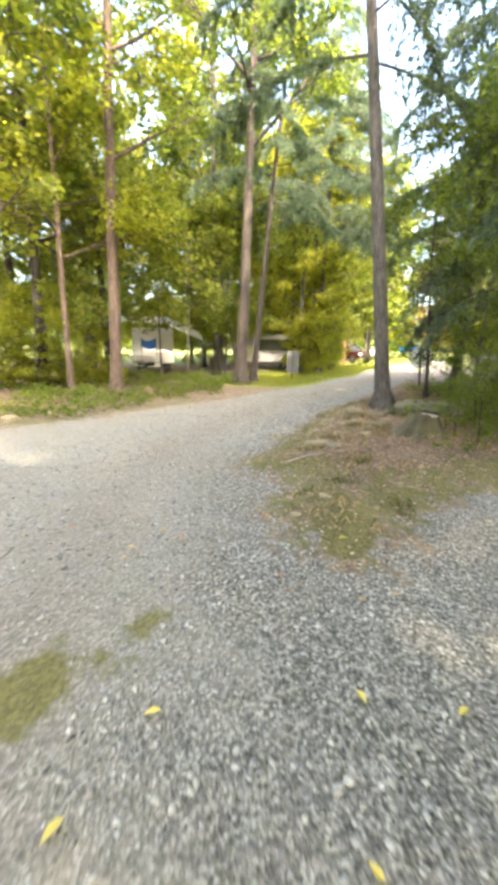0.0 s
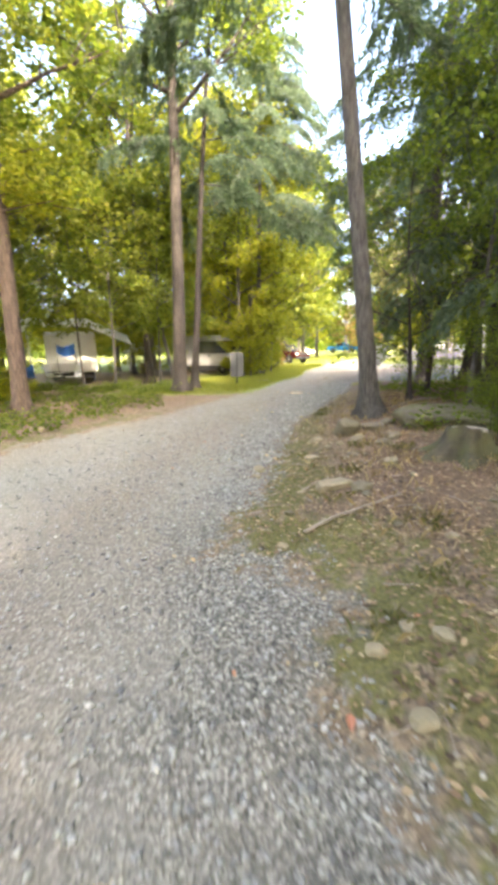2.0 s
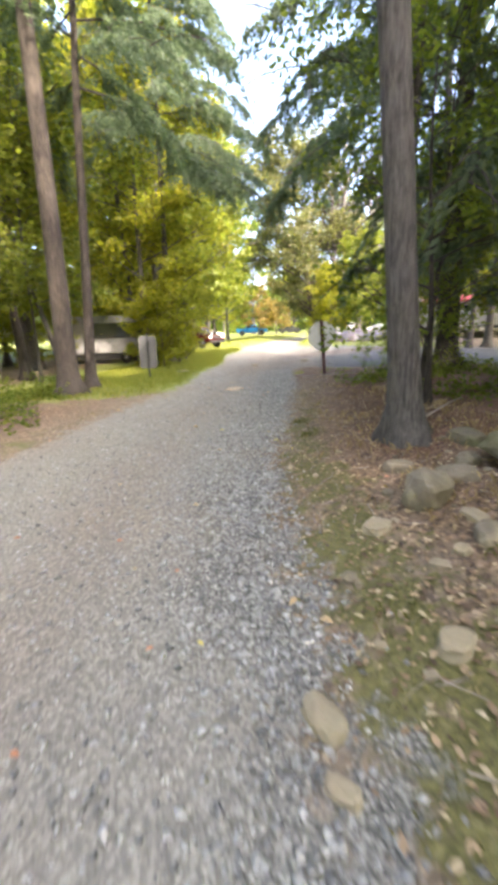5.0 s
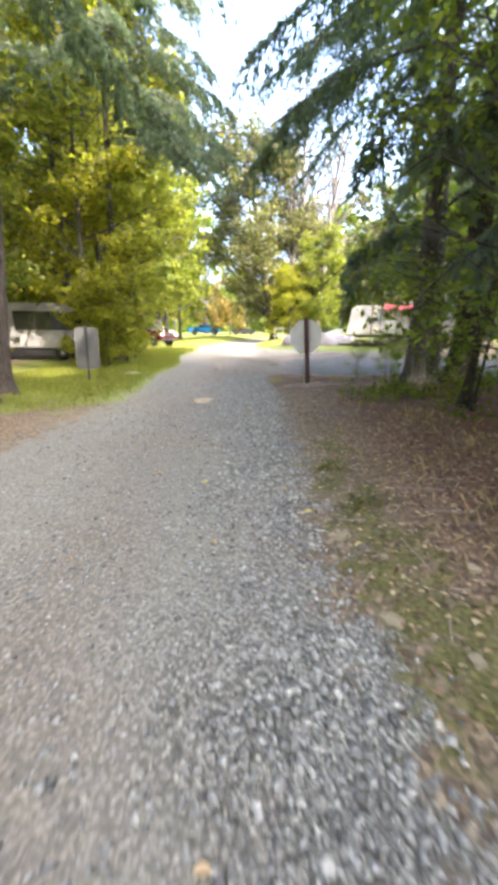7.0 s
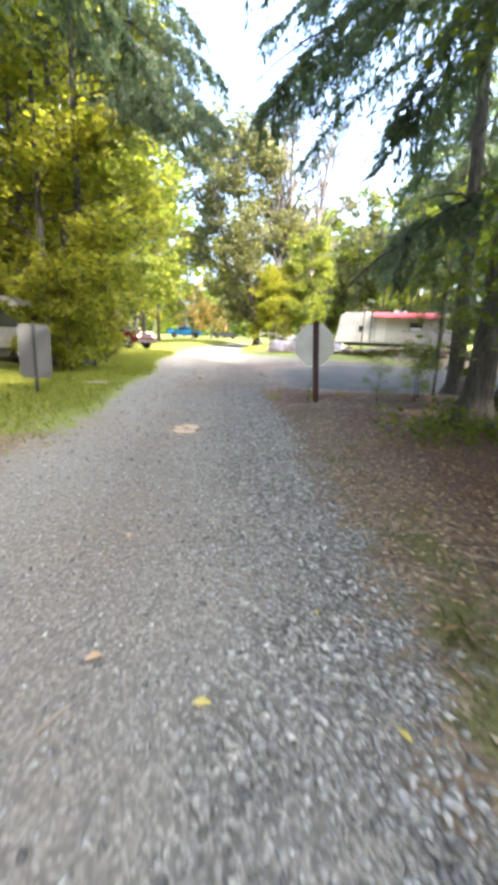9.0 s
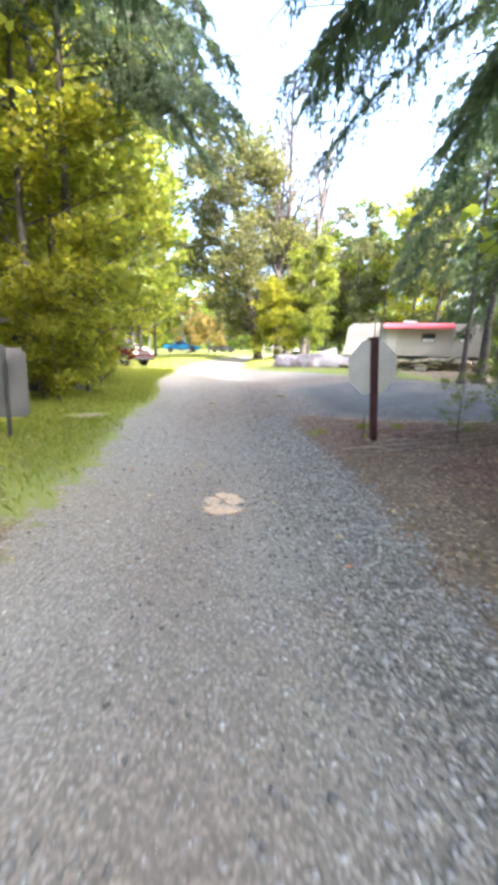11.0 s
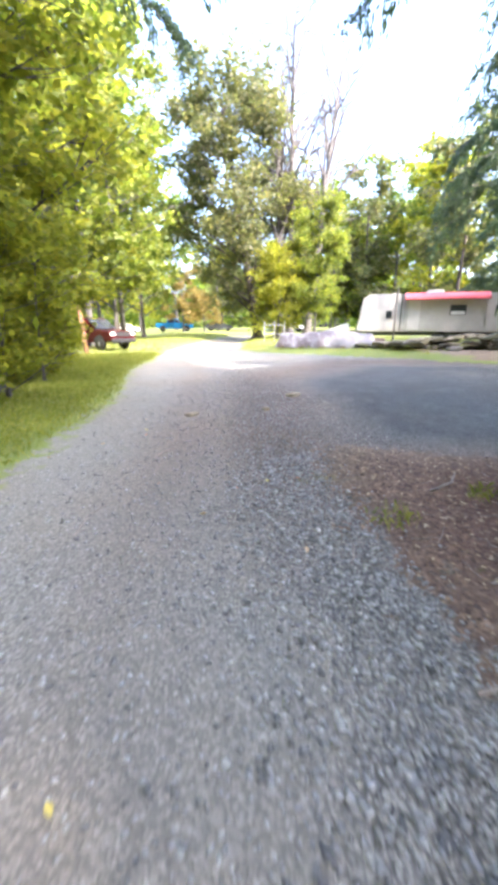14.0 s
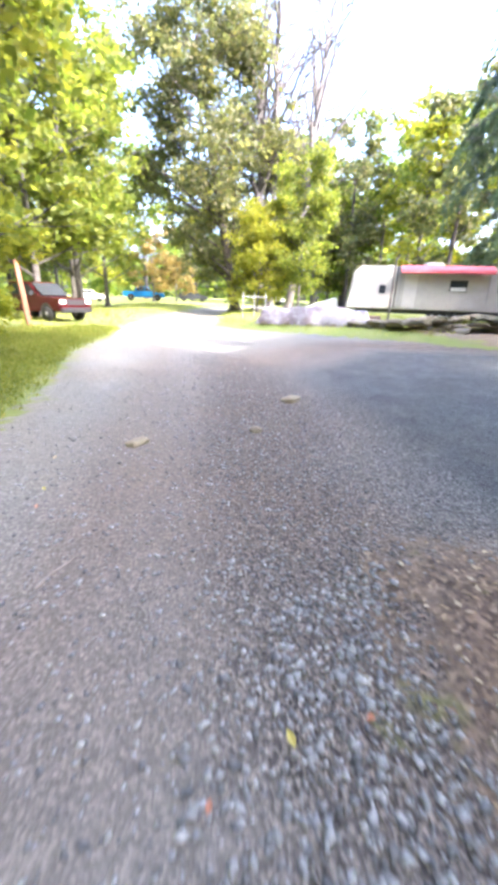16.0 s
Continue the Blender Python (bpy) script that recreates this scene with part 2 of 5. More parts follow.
CANVAS = plain("canopy_pale_canvas", (0.78, 0.78, 0.77), 0.8, 0, 0.08, 3)
TARP = tarp_material()
TARP_BROWN = plain("tarp_brown_patch", (0.23, 0.16, 0.13), 0.6, 0, 0.2, 2)
CAR_RED = plain("truck_red_paint", (0.075, 0.008, 0.010), 0.25, 0.1, 0.06, 3)
CAR_BLUE = plain("truck_bright_blue_paint", (0.012, 0.17, 0.42), 0.3, 0.05, 0.06, 3)
CAR_WHITE = plain("car_white_paint", (0.70, 0.70, 0.70), 0.3, 0, 0.05, 3)
CAR_DARK = plain("car_dark_paint", (0.05, 0.055, 0.065), 0.3, 0.1, 0.06, 3)
RIM = plain("wheel_rim_grey", (0.05, 0.05, 0.05), 0.5, 0.3)
RUBBER = plain("tyre_rubber", (0.012, 0.012, 0.012), 0.85)
CHROME = plain("bright_metal", (0.62, 0.62, 0.62), 0.25, 0.9, 0.05)
LAMP_GLASS = plain("lamp_lens", (0.80, 0.80, 0.78), 0.15)
CHAIR_BLUE = plain("chair_blue_fabric", (0.03, 0.14, 0.55), 0.8)
WHITE_PLASTIC = plain("white_plastic", (0.75, 0.75, 0.73), 0.5)
SAND = sand_material()
SILVER_WOOD = plain("silvery_dead_branch", (0.38, 0.32, 0.26), 0.85, 0, 0.25, 8)
GLASS = Nodes("dark_window_glass", 0.08).color((0.03, 0.035, 0.04)).mat


# ---- building helpers ----
def fast_mesh(name, verts, faces, mat, smooth=False):
    """A mesh from a vertex array and an array of equal faces."""
    verts, faces = np.asarray(verts, np.float32), np.asarray(faces, np.int32)
    me = bpy.data.meshes.new(name)
    k = faces.shape[1]
    me.vertices.add(len(verts))
    me.vertices.foreach_set("co", verts.ravel())
    me.loops.add(faces.size)
    me.loops.foreach_set("vertex_index", faces.ravel())
    me.polygons.add(len(faces))
    me.polygons.foreach_set("loop_start", np.arange(0, faces.size, k, dtype=np.int32))
    me.polygons.foreach_set("loop_total", np.full(len(faces), k, np.int32))
    if smooth:
        me.polygons.foreach_set("use_smooth", np.ones(len(faces), bool))
    me.update(calc_edges=True)
    me.materials.append(mat)
    return me


def from_bm(name, bm, mat, smooth=False):
    me = bpy.data.meshes.new(name)
    bmesh.ops.recalc_face_normals(bm, faces=bm.faces)
    bm.to_mesh(me)
    bm.free()
    me.materials.append(mat)
    if smooth:
        for p in me.polygons:
            p.use_smooth = True
    return me


def part(name, data, parent, label="", at=None):
    ob = new(name, data)
    ob.parent = parent
    if at is not None:
        ob.matrix_local = at
    return tagged(ob, label) if label else ob


def thing(name, label, category, at=None, group="", kind="", data=None):
    ob = tagged(new(name, data), label, category, group, kind)
    if data is None:
        ob.empty_display_size = 0.2
    if at is not None:
        ob.matrix_world = at
    return ob


def box(sx, sy, sz, bevel=0.01, at=(0, 0, 0)):
    bm = bmesh.new()
    bmesh.ops.create_cube(bm, size=1)
    bmesh.ops.scale(bm, verts=bm.verts, vec=(sx, sy, sz))
    if bevel:
        bmesh.ops.bevel(bm, geom=bm.edges[:], offset=bevel, segments=2, affect="EDGES")
    bmesh.ops.translate(bm, verts=bm.verts, vec=at)
    return bm


def prism(outline, depth, bevel=0.02, at=(0, 0, 0)):
    """An outline in x and z, given thickness along y and softened edges."""
    bm = bmesh.new()
    vs = [bm.verts.new((x, -depth / 2, z)) for x, z in outline]
    f = bm.faces.new(vs)
    ext = bmesh.ops.extrude_face_region(bm, geom=[f])
    bmesh.ops.translate(bm, verts=[v for v in ext["geom"] if isinstance(v, bmesh.types.BMVert)], vec=(0, depth, 0))
    if bevel:
        bmesh.ops.bevel(bm, geom=bm.edges[:], offset=bevel, segments=2, affect="EDGES", clamp_overlap=True)
    bmesh.ops.translate(bm, verts=bm.verts, vec=at)
    return bm


def cylinder(r, depth, sides=20, axis="z", at=(0, 0, 0), bevel=0.0, r2=None):
    bm = bmesh.new()
    bmesh.ops.create_cone(bm, cap_ends=True, segments=sides, radius1=r, radius2=r if r2 is None else r2, depth=depth)
    if bevel:
        bmesh.ops.bevel(bm, geom=[e for e in bm.edges if e.calc_face_angle(0) > 1.0], offset=bevel, segments=2, affect="EDGES")
    if axis == "y":
        bmesh.ops.rotate(bm, verts=bm.verts, matrix=Matrix.Rotation(radians(90), 3, "X"))
    if axis == "x":
        bmesh.ops.rotate(bm, verts=bm.verts, matrix=Matrix.Rotation(radians(90), 3, "Y"))
    bmesh.ops.translate(bm, verts=bm.verts, vec=at)
    return bm


def tubes(runs, sides=7):
    """Tapered tubes along runs of (points, radii): vertices and quads."""
    vv, ff, base = [], [], 0
    ang = np.linspace(0, 2 * np.pi, sides, endpoint=False)
    for pts, rad in runs:
        pts = np.asarray(pts, float)
        tan = np.gradient(pts, axis=0)
        tan /= np.linalg.norm(tan, axis=1)[:, None] + 1e-9
        ref = np.where(np.abs(tan[:, 2:3]) > 0.9, [[1.0, 0, 0]], [[0, 0, 1.0]])
        u = np.cross(tan, ref)
        u /= np.linalg.norm(u, axis=1)[:, None] + 1e-9
        w = np.cross(tan, u)
        ring = pts[:, None] + np.asarray(rad, float)[:, None, None] * (np.cos(ang)[None, :, None] * u[:, None] + np.sin(ang)[None, :, None] * w[:, None])
        vv.append(ring.reshape(-1, 3))
        n = len(pts)
        a = base + np.arange(n - 1)[:, None] * sides + np.arange(sides)[None]
        b = base + np.arange(n - 1)[:, None] * sides + (np.arange(sides)[None] + 1) % sides
        ff.append(np.stack([a, b, b + sides, a + sides], -1).reshape(-1, 4))
        base += n * sides
    return np.concatenate(vv), np.concatenate(ff)


def leaf_quads(rng, centres, size, droop=0.0, narrow=0.55):
    """One folded lozenge a leaf, turned at random (droop: hanging down)."""
    n = len(centres)
    d = rng.normal(size=(n, 3))
    d[:, 2] = d[:, 2] * (1 - droop) * 0.6 - droop * 1.3
    d /= np.linalg.norm(d, axis=1)[:, None]
    s = rng.normal(size=(n, 3))
    s -= (s * d).sum(1)[:, None] * d
    s /= np.linalg.norm(s, axis=1)[:, None]
    up = np.cross(d, s)
    L = (size * rng.uniform(0.6, 1.35, n))[:, None]
    v = np.stack([centres - d * L * 0.5, centres + s * L * narrow * 0.5 + up * L * 0.1, centres + d * L * 0.5, centres - s * L * narrow * 0.5 + up * L * 0.1], 1)
    return v.reshape(-1, 3), np.arange(n * 4).reshape(n, 4)


def spray_quads(rng, limbs, n, size, spread):
    """Feathery flat sprays along drooping limbs: side twigs that hang at their ends, each set with short needle tufts."""
    k = 20
    m = n // k
    lengths = np.array([np.linalg.norm(p[-1] - p[0]) for p in limbs])
    pick = rng.choice(len(limbs), m, p=lengths / lengths.sum())
    steps = len(limbs[0])
    allp = np.stack(limbs)
    q = rng.uniform(0.10, 1.0, m) ** 0.85 * (steps - 1.001)
    i = q.astype(int)
    a, b = allp[pick, i], allp[pick, i + 1]
    base = a + (b - a) * (q - i)[:, None]
    tan = b - a
    tan /= np.linalg.norm(tan, axis=1)[:, None] + 1e-9
    perp = np.cross(tan, [0, 0, 1.0])
    perp /= np.linalg.norm(perp, axis=1)[:, None] + 1e-9
    d = tan * rng.uniform(0.3, 0.9, (m, 1)) + perp * (rng.uniform(0.5, 1.0, (m, 1)) * rng.choice([-1, 1], (m, 1)))
    d[:, 2] -= rng.uniform(0.05, 0.4, m)
    d /= np.linalg.norm(d, axis=1)[:, None]
    L = spread * 3.0 * rng.uniform(0.35, 1.1, m) * (1.1 - 0.45 * q / steps)
    s = rng.uniform(0, 1, (m, k))
    c = base[:, None] + d[:, None] * (L[:, None] * s)[..., None] + rng.normal(0, size * 0.22, (m, k, 3))
    c[..., 2] -= 0.55 * L[:, None] * s * s
    w = d[:, None] + rng.normal(0, 0.5, (m, k, 3))
    w[..., 2] -= 0.8 * s
    c, w = c.reshape(-1, 3), w.reshape(-1, 3)
    w /= np.linalg.norm(w, axis=1)[:, None]
    e = np.cross(w, rng.normal(size=w.shape))
    e /= np.linalg.norm(e, axis=1)[:, None] + 1e-9
    z = (size * rng.uniform(0.6, 1.3, len(c)))[:, None]
    v = np.stack([c - w * z * 0.5, c + e * z * 0.15, c + w * z * 0.5, c - e * z * 0.15], 1)
    return v.reshape(-1, 3), np.arange(len(c) * 4).reshape(-1, 4)


# ---- plan of the ground ----
GRAVEL_AREA = [(-16, 1.5), (-7, 4.6), (-3.7, 6.2), (-2.6, 7.3), (-1.4, 9.5), (0, 11.4), (0.8, 12.9), (2.4, 15.5), (3.3, 17), (4.5, 20.2), (6.6, 24.2),
               (8.6, 30), (10.6, 33.5), (13.5, 39.5), (19, 47), (30, 60), (34, 58), (22, 45), (17.4, 37), (17.4, 34.2), (20.7, 28.7), (22.2, 24),
               (27, 18), (38, 12), (38, 5), (24, 9.5), (14, 14.6), (10.2, 17.2), (9.3, 18), (8.3, 19.2), (7.6, 18.6), (6.4, 16), (5.6, 14.4),
               (4.5, 12.5), (3.5, 10.6), (2.6, 9.1), (2.0, 7.2), (1.3, 5.1), (0.92, 4.4), (0.88, 3.95), (1.5, 3.75), (1.55, 3.3), (1.25, 2.9), (1.42, 2.4), (1.72, 1.8), (2.3, 1.85), (2.98, 2.9), (3.8, 3.4), (8, 4.2), (16, 5), (16, -3.2), (-16, -3.2)]
FRESH_AREA = [(9.3, 19.0), (10.6, 17.6), (15, 14.8), (26, 10), (26, 17.5), (21.3, 23.6), (17.5, 26.4), (12.5, 24.5)]


def signed(px, py, area):
    """Distance to the edge of an area, positive inside."""
    a = np.array(area, float)
    b = np.roll(a, -1, axis=0)
    best = np.full(px.shape, 1e9)
    inside = np.zeros(px.shape, bool)
    for (x0, y0), (x1, y1) in zip(a, b):
        dx, dy = x1 - x0, y1 - y0
        t = np.clip(((px - x0) * dx + (py - y0) * dy) / (dx * dx + dy * dy), 0, 1)
        best = np.minimum(best, np.hypot(px - x0 - t * dx, py - y0 - t * dy))
        if y0 != y1:
            inside ^= ((y0 > py) != (y1 > py)) & (px < (x1 - x0) * (py - y0) / (y1 - y0) + x0)
    return np.where(inside, best, -best)


def wobble(x, y):
    return np.sin(1.7 * x + 0.6 * y) * np.sin(1.3 * y - 0.8 * x + 1) * 0.5 + np.sin(4.1 * x - 2.2 * y + 2) * np.sin(3.7 * y + 1.9 * x) * 0.25


def height(x, y):
    """The ground's height: flat road, low banks in the woods, a slow rise far off."""
    x, y = np.asarray(x, float), np.asarray(y, float)
    g = signed(x, y, GRAVEL_AREA)
    off = np.clip(-g, 0, None)
    right = 1 / (1 + np.exp(-(x - 0.35 * y + 0.4) * 1.2))
    low = 1 - 0.78 * np.exp(-((x - 7.9) / 1.7) ** 2 - ((y - 16.3) / 1.6) ** 2)
    bank = low * np.where(off > 0, (0.10 + 0.28 * right) * (1 - np.exp(-off / (1.6 - 0.3 * right))), 0)
    ahead = np.clip(0.57 * (x - 6) + 0.82 * (y - 18) - 8, 0, 90)
    return bank + 0.013 * ahead + wobble(x, y) * (0.012 + 0.05 * np.clip(off / 2, 0, 1))


def ground_z(x, y):
    return float(height(np.array([x]), np.array([y]))[0])


def lane_x(y):
    """The lane's middle at y."""
    return np.interp(y, [-2, 4, 8, 12, 16, 22, 30], [1.0, 0.2, 1.2, 3.0, 5.0, 8.0, 12.0])


def lines(stops):
    out = []
    for a, b, step in stops:
        out += list(np.arange(a, b, step))
    return np.array(out + [stops[-1][1]])


gx = lines([(-900, -100, 100), (-100, -24, 6), (-24, -6, 0.9), (-6, 12, 0.17), (12, 34, 0.5), (34, 110, 5), (110, 900, 100)])
gy = lines([(-900, -100, 100), (-100, -12, 6), (-12, -2, 0.7), (-2, 24, 0.17), (24, 48, 0.45), (48, 120, 4), (120, 900, 100)])
GX, GY = np.meshgrid(gx, gy)
GZ = height(GX, GY)
nx, ny = len(gx), len(gy)
ix = (np.arange(ny - 1)[:, None] * nx + np.arange(nx - 1)[None]).ravel()
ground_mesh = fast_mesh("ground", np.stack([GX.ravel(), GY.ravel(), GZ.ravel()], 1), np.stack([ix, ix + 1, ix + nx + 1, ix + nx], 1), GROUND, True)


def zone(name, values):
    ground_mesh.attributes.new(name, "FLOAT", "POINT").data.foreach_set("value", np.asarray(values, np.float32).ravel())


def lawn_zone(x, y):
    """Where grass grows: the open verge past the twin trees and the fields beyond."""
    left = 1 / (1 + np.exp(-(y - 15.2 - 0.1 * x) * 0.8))
    g = signed(x, y, GRAVEL_AREA)
    woods = 1 / (1 + np.exp(-(x - 0.42 * y + 0.5) * 1.5)) * (y < 21)
    bare = 1 / (1 + np.exp(-np.clip((x - 22.6) * 1.5, -50, 50))) / (1 + np.exp(-np.clip((29.4 - y) * 1.5, -50, 50)))
    camp = 1 / (1 + np.exp(np.clip((x - 0.38 * y + 9.5) * 1.6, -50, 50))) * (y < 36)
    return left * (1 - woods) * (1 - bare) * (1 - camp)


def moss_patch(x, y):
    """A mossy strip that trails off across the gravel where the walk begins."""
    d = (0.38, 0.74, 1.0, 0.40)
    u = (x - d[0]) * 0.86 + (y - d[1]) * 0.51
    v = (y - d[1]) * 0.86 - (x - d[0]) * 0.51
    return np.exp(-(u / d[2]) ** 2 - (v / d[3]) ** 2) * (0.62 + 0.6 * wobble(x * 2.6, y * 2.6))


SD = signed(GX, GY, GRAVEL_AREA)
patch = moss_patch(GX, GY)
zone("gravel", np.clip(np.minimum(0.95, 0.5 + SD / 1.7) - patch * 0.85, 0, 1))
zone("moss", np.clip(np.exp(-((SD + 0.35) / 0.55) ** 2) * np.where(GY > 11.5, 0.4, 0.70) + patch * 2.4 + 0.17 * (GX > lane_x(GY)) * np.clip((9.5 - GY) / 3, 0, 1) * np.exp(-((SD + 1.0) / 1.1) ** 2), 0, 1))
zone("fresh", np.clip(0.5 + signed(GX, GY, FRESH_AREA) / 1.0, 0, 1))
SF = signed(GX, GY, FRESH_AREA)
# brown earth band with painted shade round the fresh gravel, weaker along the lane
zone("earth_shade", np.clip(np.exp(-((SF + 1.6) / 1.6) ** 2) * (GY > 17) + 0.35 * np.exp(-((GX - lane_x(GY) + 0.7) / 0.5) ** 2), 0, 1))
zone("packed", 1 / (1 + np.exp(np.clip((GX - lane_x(GY) - 0.5) * 2.2, -50, 50))))
zone("grass", lawn_zone(GX, GY))
# red-brown litter, strengthened on the right bank where hemlock shade is painted in
zone("reddish", np.maximum(np.exp(-((GX - 8.6) / 2.2) ** 2 - ((GY - 16.2) / 1.9) ** 2), (0.42 + 0.4 * (GY > 8) * (GX > lane_x(GY))) * np.clip((-SD - 0.4) / 0.9, 0, 1) * (GY < 19)))
tagged(new("ground", ground_mesh), "grey crushed-gravel lane with leaf litter, moss and grass beside it", "ground", kind="structure")


# ---- trees ----
def limb_points(rng, start, az, rise, length, bend, n=6):
    """A limb that bends as it runs out."""
    s = np.linspace(0, 1, n)
    el = rise + bend * s
    step = length / (n - 1)
    azs = az + np.cumsum(rng.normal(0, 0.10, n))
    p = np.stack([np.cos(azs) * np.cos(el), np.sin(azs) * np.cos(el), np.sin(el)], 1) * step
    p[0] = 0
    return np.asarray(start) + np.cumsum(p, 0)


def tree_parts(seed, h, r, lean=(0, 0), crown_from=0.4, limbs=16, reach=3.0, leaves=9000, size=0.13, leaf=None, wood=None,
               droop=False, rise=0.35, spread=0.42, top=True, sides=9, crook=0.12, own_limbs=False, thick=0.32, limb_sides=5, facing=None):
    """Meshes of one tree that stands at the origin: trunk, limbs, crown."""
    rng = np.random.default_rng(seed)
    leaf, wood = leaf or LEAF, wood or BARK_GREY
    s = np.linspace(0, 1, 14)
    z = h * s
    px = lean[0] * s + np.sin(s * 5 + seed) * crook * s
    py = lean[1] * s + np.cos(s * 4 + seed) * crook * s
    rad = r * (1 - 0.82 * s) + r * 0.75 * np.exp(-z / 0.22)
    z[0] = -0.12
    trunk = np.stack([px, py, z], 1)
    zz = np.concatenate([[-0.12, 0.08, 0.2, 0.4, 0.8], z[1:]])
    zz.sort()
    ss = np.clip(zz / h, 0, 1)
    trunk = np.stack([np.interp(ss, s, px), np.interp(ss, s, py), zz], 1)
    rad = r * (1 - 0.82 * ss) + r * 0.95 * np.exp(-np.clip(zz, 0, None) / 0.26)
    tv, tf = tubes([(trunk, rad)], sides + 5)
    # root flare in lobes
    low = np.clip(1 - tv[:, 2] / 0.45, 0, 1)
    ang = np.arctan2(tv[:, 1], tv[:, 0])
    k = 1 + low * (0.22 * np.sin(ang * 5 + seed) + 0.12 * np.sin(ang * 3 + 1))
    tv[:, 0] *= k
    tv[:, 1] *= k
    runs, tips, mains = [], [], []
    for i in range(limbs):
        f = crown_from + (0.98 - crown_from) * ((i + rng.uniform(0, 1)) / limbs)
        p0 = np.array([np.interp(f, s, px), np.interp(f, s, py), f * h])
        taper = 1 - 0.7 * (f - crown_from) / (1 - crown_from)
        if droop:
            L = reach * (1.05 - 0.85 * (f - crown_from) / (1 - crown_from)) * rng.uniform(0.75, 1.1)
            pts = limb_points(rng, p0, i * 2.4 + rng.uniform(-0.6, 0.6) if not facing else facing[0] + rng.uniform(-1, 1) * facing[1], 0.18, L, -0.85)
        else:
            L = reach * rng.uniform(0.6, 1.1) * (0.55 + 0.6 * math.sin(math.pi * min(1, 0.25 + 0.7 * (f - crown_from) / (1 - crown_from))))
            pts = limb_points(rng, p0, i * 2.4 + rng.uniform(-0.5, 0.5), rise + rng.uniform(-0.2, 0.35), L, rng.uniform(-0.1, 0.5))
        rr = r * (0.17 if droop else thick) * taper * np.linspace(1, 0.15, len(pts)) + 0.004
        runs.append((pts, rr))
        mains.append(pts)
        for j in range(5):
            q = rng.uniform(0.3, 1.0)
            c = np.array([np.interp(q, np.linspace(0, 1, len(pts)), pts[:, a]) for a in range(3)])
            dirv = pts[-1] - pts[0]
            az = math.atan2(dirv[1], dirv[0]) + rng.uniform(-1.1, 1.1)
            sub = limb_points(rng, c, az, (-0.15 if droop else 0.25) + rng.uniform(-0.3, 0.3), L * rng.uniform(0.22, 0.45), -0.5 if droop else 0.2, 4)
            runs.append((sub, rr[0] * 0.35 * np.linspace(1, 0.2, 4) + 0.003))
            tips += [sub[1], sub[2], sub[3]]
        tips.append(pts[-1])
    if top:
        tips += [trunk[-1], trunk[-2]]
    tips = np.array(tips)
    for pts, _ in runs:
        tips = np.concatenate([tips, pts[len(pts) // 2:]])
    lv, lf = tubes(runs, limb_sides)
    singles = [tubes(runs[k:k + 6], 6) for k in range(0, len(runs), 6)] if own_limbs else []
    if droop:
        cv, cf = spray_quads(rng, mains, leaves, size, spread)
    else:
        clump = tips[rng.integers(0, len(tips), max(60, leaves // 55))] + rng.normal(0, spread * 0.8, (max(60, leaves // 55), 3))
        at = clump[rng.integers(0, len(clump), leaves)] + rng.normal(0, spread * 0.62, (leaves, 3)) * (1, 1, 0.6)
        cv, cf = leaf_quads(rng, at, size, 0.15, 0.6)
    trunk_mesh = fast_mesh("trunk", tv, tf, wood, True)
    if own_limbs:
        return trunk_mesh, [fast_mesh("limb", a, b, wood, True) for a, b in singles], fast_mesh("crown", cv, cf, leaf) if leaves else None
    crown = fast_mesh("crown", np.concatenate([cv, lv]), np.concatenate([cf, lf + len(cv)]), leaf)
    crown.materials.append(wood)
    crown.polygons.foreach_set("material_index", np.concatenate([np.zeros(len(cf), np.int32), np.ones(len(lf), np.int32)]))
    return trunk_mesh, [], crown


def tree(name, label, x, y, meshes=None, turn=0.0, scale=1.0, group="", category="tree", tilt=0.0, **kw):
    trunk, limbs, crown = meshes or tree_parts(own_limbs=True, **kw)
    ob = thing(name, label, category, pose(x, y, ground_z(x, y), tilt, 0, turn) @ Matrix.Scale(scale, 4), group)
    part("trunk", trunk, ob)
    for limb in limbs:
        part("limb", limb, ob)
    if crown:
        part("crown", crown, ob)
    return ob


BUSHES = ((-5.5, 12.6, 0.55), (-6.7, 12.9, 0.65), (-7.9, 12.2, 0.7), (-4.5, 13.4, 0.45), (-9.0, 11.6, 0.75), (-10.2, 11.0, 0.75), (3.3, 24.0, 0.75), (3.9, 25.4, 0.7), (4.3, 26.9, 0.8), (4.8, 28.4, 0.8), (5.2, 30.0, 0.85), (5.6, 31.6, 0.9), (5.9, 33.2, 0.95), (6.2, 34.8, 0.9))
TUFTS = ((7.2, 17.15, 0.22), (8.15, 17.0, 0.17), (8.75, 16.6, 0.15), (7.75, 16.5, 0.1))

# trunks beside the lane, each with its own lean
tree("tall_pine", "tall straight tree with warm brown bark beside the lane", -3.5, 11.4, seed=3, h=19, r=0.185, lean=(0.75, 0.1), crown_from=0.34, limbs=18, reach=3.4, leaves=9500, size=0.17, wood=BARK_WARM, leaf=LEAF)
tree("young_tree", "slender crooked tree with a brown trunk", -4.85, 11.2, seed=5, h=14, r=0.10, lean=(-0.3, 0.4), crown_from=0.25, limbs=18, reach=2.8, leaves=12000, size=0.16, wood=BARK_WARM, leaf=LEAF_YELLOW)
tree("oak_tree", "tall oak with a thick grey-brown trunk at the lane's bend", 0.05, 16.2, seed=8, h=21, r=0.25, lean=(0.75, 1.0), crown_from=0.42, limbs=20, reach=4.4, leaves=18000, size=0.17, leaf=LEAF, wood=BARK_DARK)
